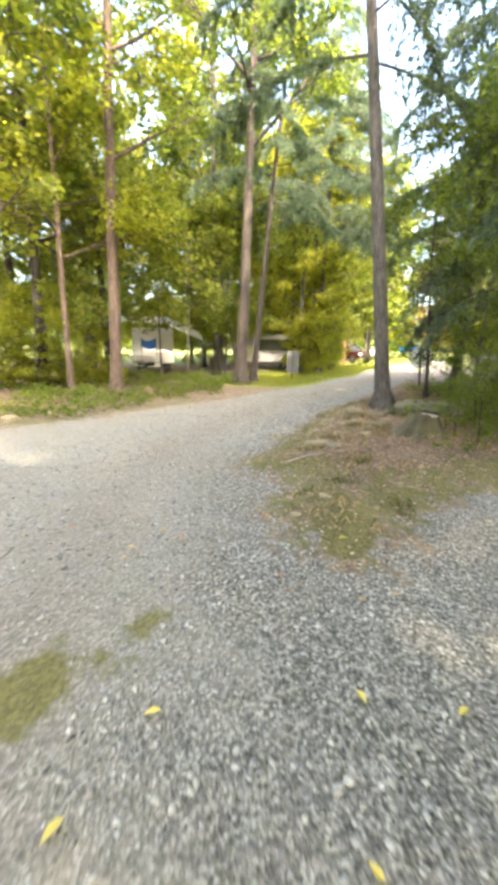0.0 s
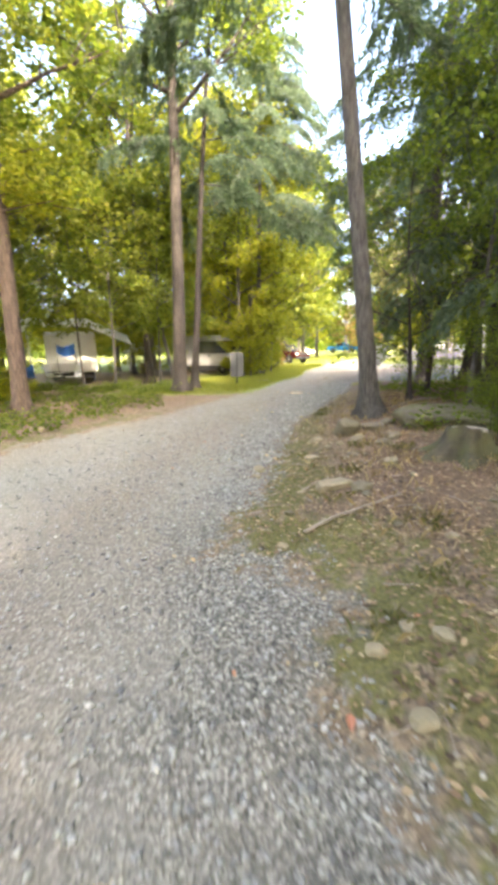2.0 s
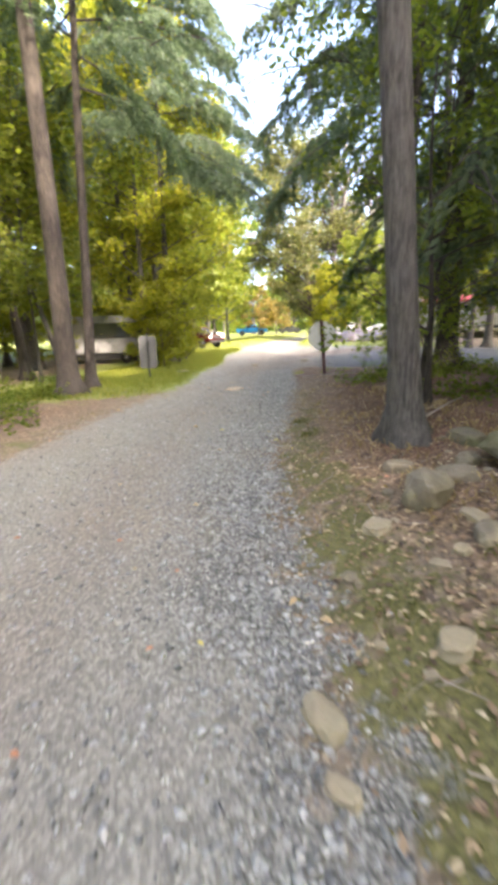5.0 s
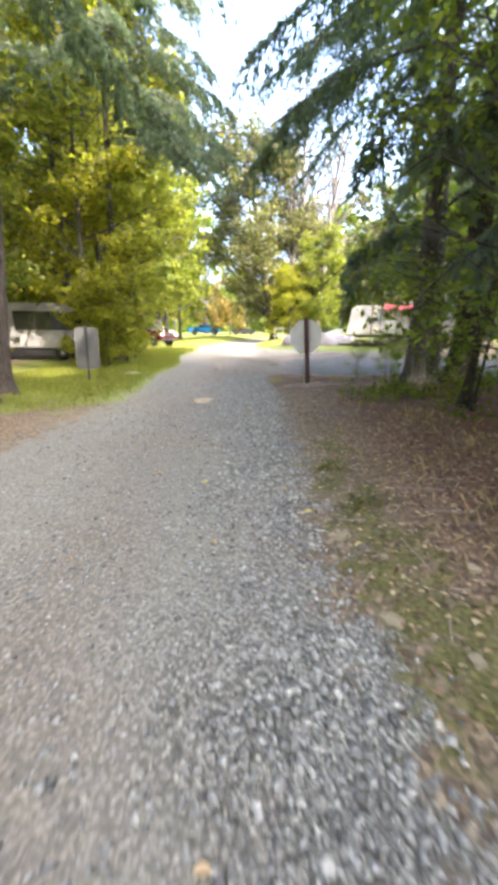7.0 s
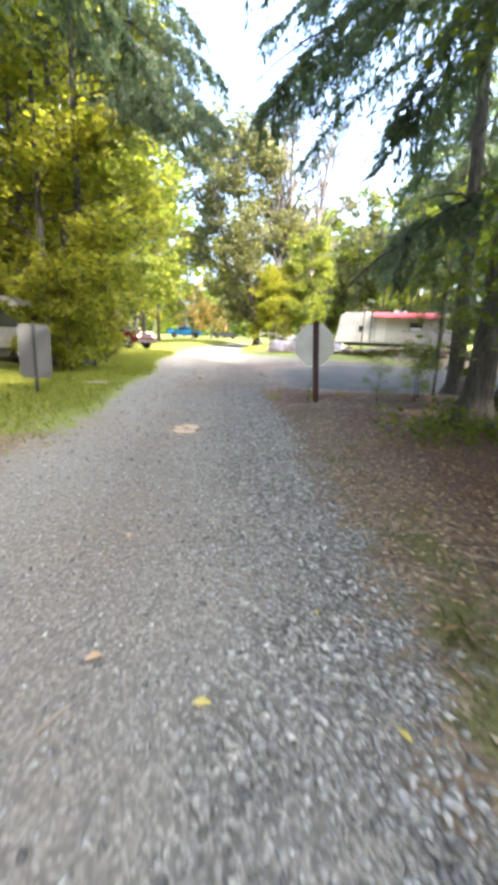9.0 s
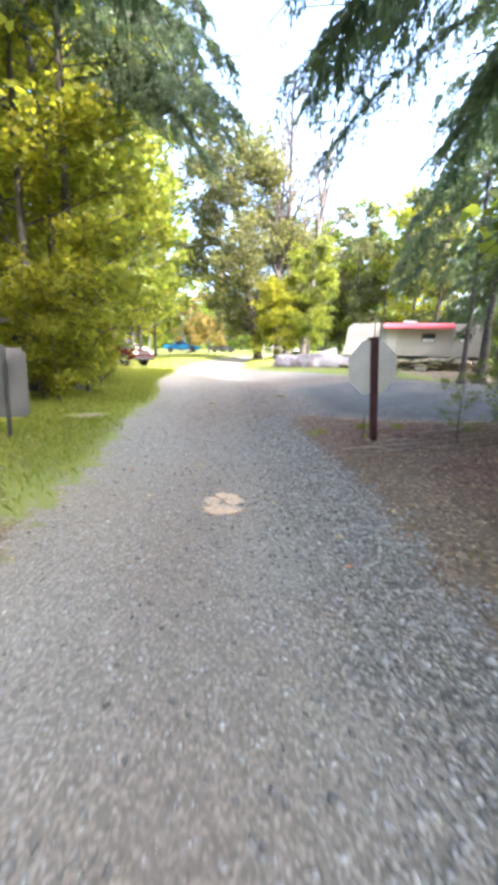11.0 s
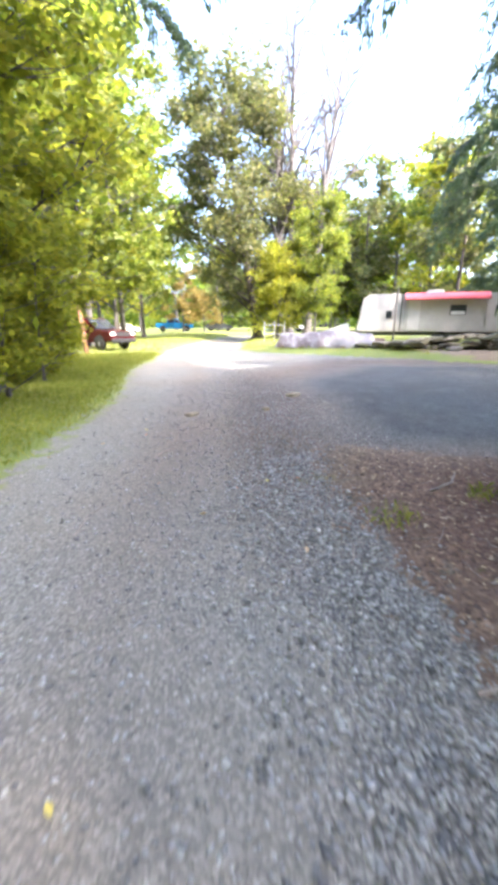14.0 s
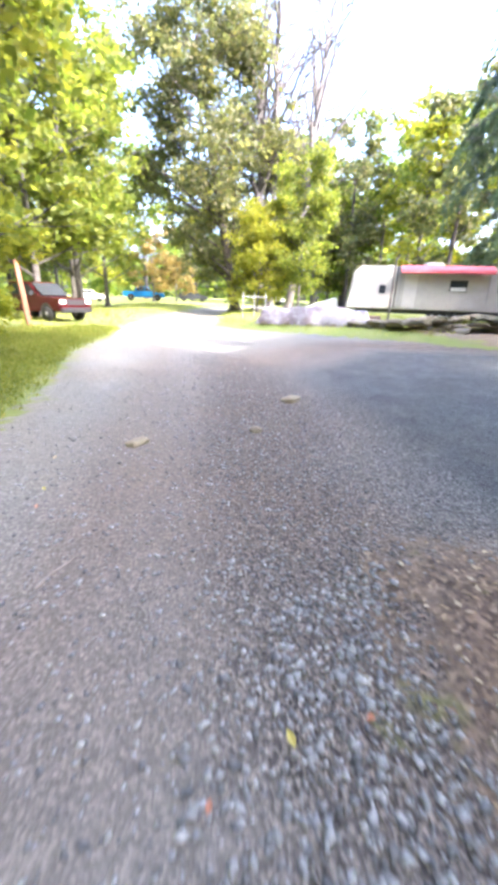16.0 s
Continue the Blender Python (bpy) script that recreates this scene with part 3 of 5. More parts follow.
tree("hemlock_tree", "thin leaning hemlock growing close to a larger oak", 0.55, 17.0, seed=9, h=17, r=0.145, lean=(1.6, 1.2), crown_from=0.42, limbs=30, reach=4.6, leaves=36000, size=0.15, leaf=NEEDLE, wood=BARK_DARK, droop=True, spread=0.32)
tree("oak_tree", "grey oak trunk standing behind the twin trees", -2.1, 26.3, seed=12, h=20, r=0.28, lean=(-0.3, 0.5), crown_from=0.35, limbs=18, reach=4.2, leaves=11000, size=0.22, leaf=LEAF_YELLOW)
tree("leaning_tree", "thin dark tree leaning far over among the trunks", -0.7, 24.5, seed=14, h=15, r=0.12, lean=(-3.0, 0.6), crown_from=0.4, limbs=14, reach=3.0, leaves=8000, size=0.2, leaf=LEAF)
tree("maple_tree", "grey maple trunk with flared roots on the stony bank", 4.0, 8.45, seed=21, h=17, r=0.165, lean=(-1.85, 0.3), crown_from=0.38, limbs=20, reach=3.8, leaves=26000, leaf=NEEDLE, wood=BARK_GREY, droop=True, size=0.13, crook=0.10, spread=0.30)
tree("hemlock_tree", "dark hemlock with drooping branches behind the sign", 7.5, 12.7, seed=23, h=17, r=0.17, lean=(0.2, 0.1), crown_from=0.30, limbs=48, reach=4.3, leaves=60000, leaf=NEEDLE, wood=BARK_GREY, droop=True, size=0.13, spread=0.30)
tree("hemlock_tree", "tall hemlock with dark boughs hanging over the lane", 4.4, 25.9, seed=24, h=20, r=0.16, lean=(0.3, -0.6), crown_from=0.40, limbs=60, reach=5.7, leaves=80000, leaf=NEEDLE, wood=BARK_GREY, droop=True, size=0.16, spread=0.32, facing=(-1.35, 1.5))
tree("hemlock_tree", "tall hemlock with dark boughs hanging over the lane", 12.3, 16.0, seed=27, h=19, r=0.2, lean=(-0.2, 1.4), crown_from=0.42, limbs=40, reach=6.2, leaves=56000, leaf=NEEDLE, wood=BARK_GREY, droop=True, size=0.14, spread=0.30, facing=(1.9, 1.2))
tree("sapling", "slim pale sapling in the shady undergrowth", 5.9, 8.3, seed=25, h=6.5, r=0.045, lean=(0.2, 0.1), crown_from=0.3, limbs=12, reach=1.5, leaves=5200, size=0.10, leaf=LEAF, spread=0.3)
hem = tree_parts(31, 16, 0.24, (0.2, 0), 0.16, 26, 3.6, 9500, 0.22, NEEDLE, BARK_DARK, True, spread=0.36)
HARD = tree_parts(32, 16, 0.16, (0.3, 0.2), 0.26, 20, 3.6, 5400, 0.23, LEAF_MID, BARK_DARK, spread=0.46, limb_sides=4)
BRIGHT = tree_parts(33, 14, 0.15, (-0.2, 0.3), 0.1, 24, 3.5, 9000, 0.22, LEAF_YELLOW, BARK_GREY, spread=0.46, limb_sides=4)
BEECH = tree_parts(42, 14, 0.15, (0.2, 0.2), 0.08, 24, 3.6, 8000, 0.3, LEAF_MID, BARK_GREY, spread=0.5, limb_sides=4)
SAPLING = tree_parts(40, 9.5, 0.06, (0.4, 0.2), 0.26, 18, 2.6, 6500, 0.19, LEAF_MID, BARK_GREY, spread=0.5, limb_sides=4)
UNDER = tree_parts(34, 5.5, 0.04, (0.3, 0.1), 0.03, 14, 1.8, 2700, 0.2, LEAF_YELLOW, BARK_GREY, spread=0.38)
BUSH = tree_parts(39, 2.3, 0.03, (0.2, 0.1), 0.03, 22, 1.35, 2700, 0.17, LEAF_YELLOW, BARK_GREY, spread=0.26, rise=0.2)
UNDER_DARK = tree_parts(35, 5.0, 0.05, (-0.2, 0.2), 0.14, 14, 1.8, 3300, 0.10, LEAF, BARK_DARK, spread=0.36)
FAR = tree_parts(36, 20, 0.26, (0.2, 0.2), 0.08, 18, 5.0, 3800, 0.54, LEAF, BARK_GREY, spread=0.85, limb_sides=3)
FAR_PALE = tree_parts(37, 18, 0.24, (0, 0.3), 0.08, 18, 4.8, 3800, 0.58, LEAF_YELLOW, BARK_GREY, spread=0.85, limb_sides=3)
FAR_DULL = tree_parts(38, 19, 0.24, (0, -0.2), 0.08, 18, 4.8, 3800, 0.58, LEAF_DULL, BARK_DARK, spread=0.85, limb_sides=3)

# the last five, mostly out of view, are added to shade the trailer
for x, y, s in ((9.3, 13.0, 1.05), (7.4, 9.6, 0.85), (10.6, 9.4, 1.0), (12.8, 12.2, 0.95), (9.0, 5.8, 1.0), (13.5, 7.2, 1.1), (6.6, 6.2, 0.7), (17.0, 9.0, 1.1), (11.5, 2.0, 1.1), (33, 22.5, 1.1), (29.5, 17.5, 1.0), (36, 25, 1.2), (29.6, 25.4, 1.0), (32.6, 22.0, 1.05)):
    tree("hemlock_tree", "dark hemlock with low drooping branches in the woods", x, y, hem, (x * 97 + y * 53) % 360, s, "hemlocks in the woods")
for x, y, s in ((5.4, 5.8, 0.55), (7.2, 7.6, 0.6), (6.6, 10.9, 0.5), (10.2, 15.2, 0.5), (8.0, 5.0, 0.6), (6.3, 7.0, 0.5), (6.7, 11.1, 1.1), (5.4, 9.6, 0.9), (4.75, 5.75, 0.24), (4.15, 5.1, 0.16), (4.2, 5.55, 0.15), (5.1, 6.5, 0.3), (4.45, 5.0, 0.2), (5.6, 7.3, 0.32), (8.5, 15.3, 0.2), (9.4, 15.0, 0.22), (8.9, 14.7, 0.2)):
    tree("understory_shrub", "shaded green leafy shrub in the undergrowth", x, y, UNDER_DARK, (x * 77) % 360, s, "shady undergrowth", "shrub")
for x, y, s in ((-6.9, 13.2, 1.15), (-8.2, 10.5, 1.1), (-6.2, 17.5, 1.05), (-9.5, 16.0, 1.1), (-1.6, 21.0, 1.0), (-11.0, 12.5, 1.1), (-9.0, 22.0, 1.0), (-6.6, 9.0, 0.9), (-12, 8, 1.1)):
    tree("maple_tree", "maple with a slim grey trunk in the campsite woods", x, y, HARD, (x * 131 + y * 17) % 360, s, "campsite trees")
# below y = 35 brighter leaf colour stands in for sunlight, beyond it duller
for x, y, s in ((3.0, 29.5, 1.1), (1.0, 33.0, 1.2), (3.2, 25.8, 1.0), (5.4, 36.8, 1.42), (4.4, 28.4, 1.2), (-4.0, 31.0, 1.2), (-8.5, 30.0, 1.2), (-12.5, 28.5, 1.2), (-14, 19, 1.2), (7.6, 43.5, 1.4), (9.9, 44.2, 1.35), (12.8, 47.0, 1.4), (13.6, 52.5, 1.4), (17.4, 57.0, 1.3), (2.5, 40, 1.3), (5.0, 31.5, 1.0)):
    tree("beech_tree", "sunlit yellow-green beech along the grassy verge", x, y, BRIGHT if y < 35 else BEECH, (x * 71 + y * 29) % 360, s, "sunlit trees along the verge")
for x, y, s in ((3.6, 23.2, 0.62), (4.6, 25.0, 0.8), (5.5, 27.6, 0.8), (-6.2, 11.6, 0.55), (-5.6, 14.2, 0.6), (-8.6, 13.4, 0.6), (-11.5, 17.5, 0.8), (3.9, 26.8, 0.55), (5.0, 28.9, 0.6), (6.0, 30.2, 0.55), (-1.0, 31.5, 0.7), (-3.6, 32.5, 0.8), (-6.2, 30.6, 0.7), (0.2, 29.0, 0.5), (-10.0, 28.2, 0.8), (-7.6, 29.4, 0.8), (-4.4, 28.0, 0.75), (-2.4, 26.6, 0.5), (-12.6, 27.0, 0.85), (-0.9, 27.4, 0.5), (-15.0, 25.5, 0.9), (-9.0, 32.0, 0.9)):
    tree("leafy_bush", "bright green leafy bush growing beside the verge", x, y, UNDER, (x * 57 + y * 91) % 360, s, "bushes on the verge", "bush")

for x, y, s in ((-7.6, 19.0, 1.0), (-4.3, 19.6, 0.9), (-2.7, 18.4, 0.85), (-10.2, 20.2, 1.1), (-1.0, 19.6, 0.9), (-2.0, 23.4, 1.0), (-12.5, 15.5, 1.0), (-7.4, 15.4, 0.85), (-4.6, 14.4, 0.8)):
    tree("maple_sapling", "slim green maple sapling among the campsite trees", x, y, SAPLING, (x * 137 + y * 61) % 360, s, "saplings in the campsite", "sapling")
for x, y, s in BUSHES:
    tree("leafy_bush", "low yellow-green bush with leaves down to the grass", x, y, BUSH, (x * 157 + y * 91) % 360, s, "low bushes on the verge", "bush")

# trees added, mostly out of view behind the walker, to shade the lane
for x, y, s in ((15.5, 12.0, 1.15), (-3.4, -6.2, 0.9), (-9.5, -5.4, 1.0), (4.4, -6.4, 0.9), (6.0, -3.6, 1.0), (5.0, -9.5, 1.2), (3.0, -8.5, 1.1), (7.5, -6.0, 1.1), (12.0, -3.5, 1.1), (17, -1, 1.2), (9.5, -12, 1.2), (20, 8.6, 0.9), (25.5, 5.5, 1.0), (17.5, 4.5, 1.0), (30, 2.5, 1.1)):
    tree("maple_tree", "slim grey-trunked tree added only to shade the lane", x, y, FAR, (x * 31 + y * 47) % 360, s, "trees shading the lane")

# the far side of the clearing
tree("large_oak", "broad old oak standing alone past the lane's end", 26.3, 48.9, seed=41, h=19, r=0.42, lean=(-3.9, 0), crown_from=0.09, limbs=52, reach=6.4, leaves=34000, size=0.34, leaf=LEAF_DULL, wood=BARK_DARK, spread=0.75)
for x, y, s, sd in ((28.7, 47.0, 24, 51), (30.2, 46.2, 22, 52), (27.9, 47.6, 21, 53)):
    tree("bare_tree", "dead tree with bare pale branches", x, y, seed=sd, h=s, r=0.36, lean=(2.6 if sd == 52 else -0.4, 0), crown_from=0.34, limbs=24, reach=6.0, leaves=0, wood=BARK_GREY, rise=0.95, thick=0.6, group="bare dead trees")
tree("young_maple", "sunlit yellow-green young tree beside the covered woodpile", 27.4, 41.8, seed=44, h=9.5, r=0.12, crown_from=0.1, limbs=24, reach=2.3, leaves=15000, size=0.22, leaf=LEAF_MID)
tree("young_maple", "sunlit yellow-green young tree beside the covered woodpile", 24.6, 43.2, seed=45, h=7, r=0.09, crown_from=0.1, limbs=20, reach=1.8, leaves=12000, size=0.22, leaf=LEAF_YELLOW)
tree("autumn_tree", "small tree turning orange at the field's edge", 26.6, 68.5, seed=46, h=7.2, r=0.13, crown_from=0.1, limbs=20, reach=2.4, leaves=3600, size=0.36, leaf=LEAF_ORANGE)
tree("autumn_tree", "small tree turning orange at the field's edge", 30.0, 69.0, seed=47, h=5.0, r=0.1, crown_from=0.1, limbs=16, reach=2.0, leaves=2600, size=0.32, leaf=LEAF_ORANGE)
tree("spruce_tree", "tall dark spruce rising behind the trailer", 37.0, 31.0, seed=48, h=17, r=0.26, crown_from=0.12, limbs=40, reach=4.8, leaves=18000, size=0.34, leaf=NEEDLE, wood=BARK_DARK, droop=True, spread=0.5)
tree("spruce_tree", "tall dark spruce rising behind the trailer", 40.5, 25.0, seed=49, h=20, r=0.26, crown_from=0.12, limbs=40, reach=5.2, leaves=18000, size=0.36, leaf=NEEDLE, wood=BARK_DARK, droop=True, spread=0.5)
for x, y, sd, r in ((21.9, 23.2, 54, 0.13), (22.9, 22.8, 55, 0.22)):
    tree("spruce_tree", "spruce with a bare grey lower trunk beside the side road", x, y, seed=sd, h=18, r=r, crown_from=0.34, limbs=34, reach=5.0, leaves=17000, size=0.26, leaf=NEEDLE, wood=BARK_GREY, droop=True, spread=0.45)
rows = [(52, 50), (56, 54), (50, 58), (57, 60), (46, 54), (49, 43), (54, 74), (47, 66), (58, 66), (51, 62), (-6, 36), (-1, 38.5), (-34, 30), (-28, 36), (-22, 34), (-16, 38), (-10, 41), (-20, 46), (-5, 46), (-12, 52), (1, 52), (6, 56), (10, 60), (15, 66), (19, 74), (12, 74), (24, 80), (31, 82), (37, 78),
        (43, 76), (49, 70), (40, 64), (46, 60), (54, 62), (52, 54), (58, 48), (62, 40), (48, 46), (44, 40), (50, 34), (56, 28), (45, 22), (36, 20), (52, 18), (64, 56), (33, 88), (20, 90), (44, 90),
        (-30, 22), (-26, 12), (-20, 26), (-32, 4), (-24, -4), (-16, -10), (24, 2), (32, 0), (30, 9), (42, 10), (8, 48), (-38, 42), (-30, 54), (0, 64), (60, 74), (72, 64)]
for k, (x, y) in enumerate(rows):
    kind = (FAR, FAR_PALE, FAR_DULL)[(k * 7 + k // 3) % 3]
    tree("woodland_tree", "leafy tree in the woods round the campground", x, y, kind, (k * 67) % 360, 0.8 + 0.25 * ((k * 37) % 10) / 10, "woods round the campground")


def far_woods():
    """A belt of woods out to the horizon, as clumps of leaves."""
    rng = np.random.default_rng(77)
    n = 36000
    a = rng.uniform(0, 6.283, n)
    d = rng.uniform(95, 135, n)
    top = 15 + 4 * np.sin(a * 9) + 3 * np.sin(a * 23 + 1) + 2 * np.sin(a * 51)
    z = rng.uniform(0, 1, n) ** 0.8 * top + 1.2
    c = np.stack([10 + d * np.cos(a), 25 + d * np.sin(a), z], 1)
    v, f = leaf_quads(rng, c, 2.3, 0.1, 0.8)
    thing("distant_woods", "distant belt of mixed green woods", "woods", kind="stuff", data=fast_mesh("distant_woods", v, f, LEAF))


far_woods()


# ---- signs and posts ----
def stop_sign():
    x, y = 7.67, 16.27
    ob = thing("stop_sign", "octagonal sign seen from its bare metal back on a maroon post", "road sign", pose(x, y, ground_z(x, y), -1.0, -4.0, -20))
    part("post", from_bm("post", box(0.10, 0.10, 1.85, 0.008, (0, 0, 0.775)), WOOD_POST), ob, "maroon square wooden post")
    w = 0.43
    k = w * math.tan(math.pi / 8)
    octo = [(k, -w), (w, -k), (w, k), (k, w), (-k, w), (-w, k), (-w, -k), (-k, -w)]
    part("panel", from_bm("panel", prism(octo, 0.006, 0.002, (0, 0.055, 1.22)), SIGN_BACK), ob, "bare aluminium back")
    part("face", from_bm("face", prism([(a * 0.985, b * 0.985) for a, b in octo], 0.003, 0, (0, 0.0605, 1.22)), SIGN_RED), ob, "red sign face")
    for z in (1.0, 1.44):
        part("bolt", from_bm("bolt", cylinder(0.012, 0.02, 8, "y", (0, -0.055, z)), CHROME), ob)


stop_sign()


def camp_sign():
    x, y = 2.42, 19.02
    ob = thing("notice_sign", "rounded grey sign seen from the back on a dark steel post", "sign", pose(x, y, ground_z(x, y), 0, 1.5, -12))
    part("post", from_bm("post", box(0.06, 0.05, 1.6, 0.008, (0, 0, 0.66)), STEEL_POST), ob, "dark steel post")
    bm = prism([(-0.3, 0.34), (0.3, 0.34), (0.3, 1.42), (-0.3, 1.42)], 0.006, 0, (0, 0.03, 0))
    bmesh.ops.bevel(bm, geom=[e for e in bm.edges if abs(e.verts[0].co.y - e.verts[1].co.y) > 0.004], offset=0.05, segments=4, affect="EDGES")
    part("panel", from_bm("panel", bm, SIGN_BACK_DULL), ob, "dull grey rounded panel")
    for z in (0.55, 1.2):
        part("bolt", from_bm("bolt", cylinder(0.01, 0.02, 8, "y", (0, -0.03, z)), CHROME), ob)


camp_sign()


def stake():
    x, y = 7.58, 16.42
    v, f = tubes([([(0, 0, -0.1), (0, 0, 0.15), (0.005, 0, 0.36), (0.02, 0, 0.42), (0.05, 0, 0.44), (0.09, 0, 0.44)], [0.006] * 6)], 7)
    thing("metal_stake", "thin bent rusty metal stake beside the sign", "stake", pose(x, y, ground_z(x, y), 0, 0, 35), data=fast_mesh("metal_stake", v, f, STEEL_POST, True))


stake()
thing("wooden_post", "leaning pale wooden post in the sunlit grass", "post", pose(8.45, 38.1, ground_z(8.45, 38.1), 0, -4.0, 10), data=from_bm("wooden_post", box(0.19, 0.19, 2.7, 0.015, (0, 0, 1.25)), PALE_WOOD))
v, f = tubes([([(0, 0, -0.1), (0, 0, 1.6), (0.03, 0, 3.3)], [0.065, 0.06, 0.05])], 10)
thing("utility_pole", "short slim weathered pole standing in front of the trailer", "pole", pose(24.6, 31.4, ground_z(24.6, 31.4)), data=fast_mesh("utility_pole", v, f, BARK_GREY, True))


# ---- vehicles and trailers ----
def wheel(parent, x, y, r=0.38, w=0.24):
    wh = part("wheel", from_bm("wheel", cylinder(r, w, 24, "y", (0, 0, 0), 0.05), RUBBER, True), parent, at=Matrix.Translation((x, y, r)))
    part("rim", from_bm("rim", cylinder(r * 0.56, w + 0.02, 16, "y", (0, 0, 0), 0.02), RIM), wh)
    part("hub", from_bm("hub", cylinder(r * 0.2, w + 0.06, 10, "y"), RV_GREY), wh)


def pickup(label, paint, m, category="pickup truck"):
    ob = thing("pickup_truck", label, category, m)
    low = [(-2.75, 0.55), (-1.95, 0.45), (-1.0, 0.42), (0.9, 0.42), (1.95, 0.45), (2.72, 0.5), (2.78, 0.75), (2.72, 1.08), (1.1, 1.18), (-2.75, 1.18)]
    part("body", from_bm("body", prism(low, 1.9, 0.06), paint), ob)
    cab = [(-1.15, 1.15), (1.25, 1.15), (0.55, 1.78), (0.3, 1.84), (-0.85, 1.84), (-1.05, 1.75)]
    part("cab", from_bm("cab", prism(cab, 1.66, 0.07), paint), ob)
    for s in (-1, 1):
        part("side_window", from_bm("side_window", prism([(-0.95, 1.24), (0.05, 1.24), (0.05, 1.72), (-0.85, 1.72)], 0.02, 0.005, (0, s * 0.835, 0)), GLASS), ob)
        part("side_window", from_bm("side_window", prism([(0.12, 1.24), (1.0, 1.24), (0.5, 1.70), (0.12, 1.72)], 0.02, 0.005, (0, s * 0.835, 0)), GLASS), ob)
        part("headlight", from_bm("headlight", box(0.10, 0.36, 0.2, 0.03, (2.72, s * 0.74, 0.92)), LAMP_GLASS), ob, "clear headlight")
        part("mirror", from_bm("mirror", box(0.1, 0.2, 0.2, 0.03, (0.85, s * 1.0, 1.3)), RV_TRIM), ob)
        for x in (-1.75, 1.78):
            wheel(ob, x, s * 0.86)
            part("wheel_arch", from_bm("wheel_arch", cylinder(0.45, 0.04, 24, "y", (x, s * 0.935, 0.42)), RV_TRIM), ob)
    part("windscreen", from_bm("windscreen", prism([(1.30, 1.20), (1.32, 1.22), (0.64, 1.78), (0.60, 1.77)], 1.45, 0.004), GLASS), ob)
    part("bumper", from_bm("bumper", box(0.14, 1.86, 0.24, 0.05, (2.78, 0, 0.56)), RV_TRIM), ob, "dark front bumper")
    part("grille", from_bm("grille", box(0.06, 1.05, 0.26, 0.02, (2.76, 0, 0.92)), RV_TRIM), ob)
    return ob


pickup("red pickup truck parked on the grass among the trees", CAR_RED, pose(9.5, 41.9, ground_z(9.5, 41.5), 0, 0, -62))
pickup("bright blue pickup truck parked across the far field", CAR_BLUE, pose(27.3, 73.8, ground_z(27.3, 73.8), 0, 0, -20))


def small_car(label, paint, m):
    ob = thing("parked_car", label, "car", m)
    prof = [(-2.1, 0.35), (2.1, 0.33), (2.2, 0.62), (2.0, 0.82), (1.1, 0.95), (0.45, 1.4), (-0.9, 1.46), (-1.75, 1.0), (-2.15, 0.9)]
    part("body", from_bm("body", prism(prof, 1.72, 0.08), paint), ob)
    for s in (-1, 1):
        part("side_window", from_bm("side_window", prism([(0.85, 0.98), (0.4, 1.32), (-0.85, 1.37), (-1.4, 1.02)], 0.03, 0.01, (0, s * 0.855, 0)), GLASS), ob)
        for x in (-1.35, 1.35):
            wheel(ob, x, s * 0.76, 0.32, 0.2)


small_car("small white car parked at the field's far edge", CAR_WHITE, pose(20.6, 76.5, ground_z(20.6, 76.5), 0, 0, -15))
small_car("dark car parked in the shade of the far trees", CAR_DARK, pose(34.5, 73.0, ground_z(34.5, 73), 0, 0, -30))
small_car("small white car parked at the field's far edge", CAR_WHITE, pose(40.0, 62.0, ground_z(40, 62), 0, 0, -30))


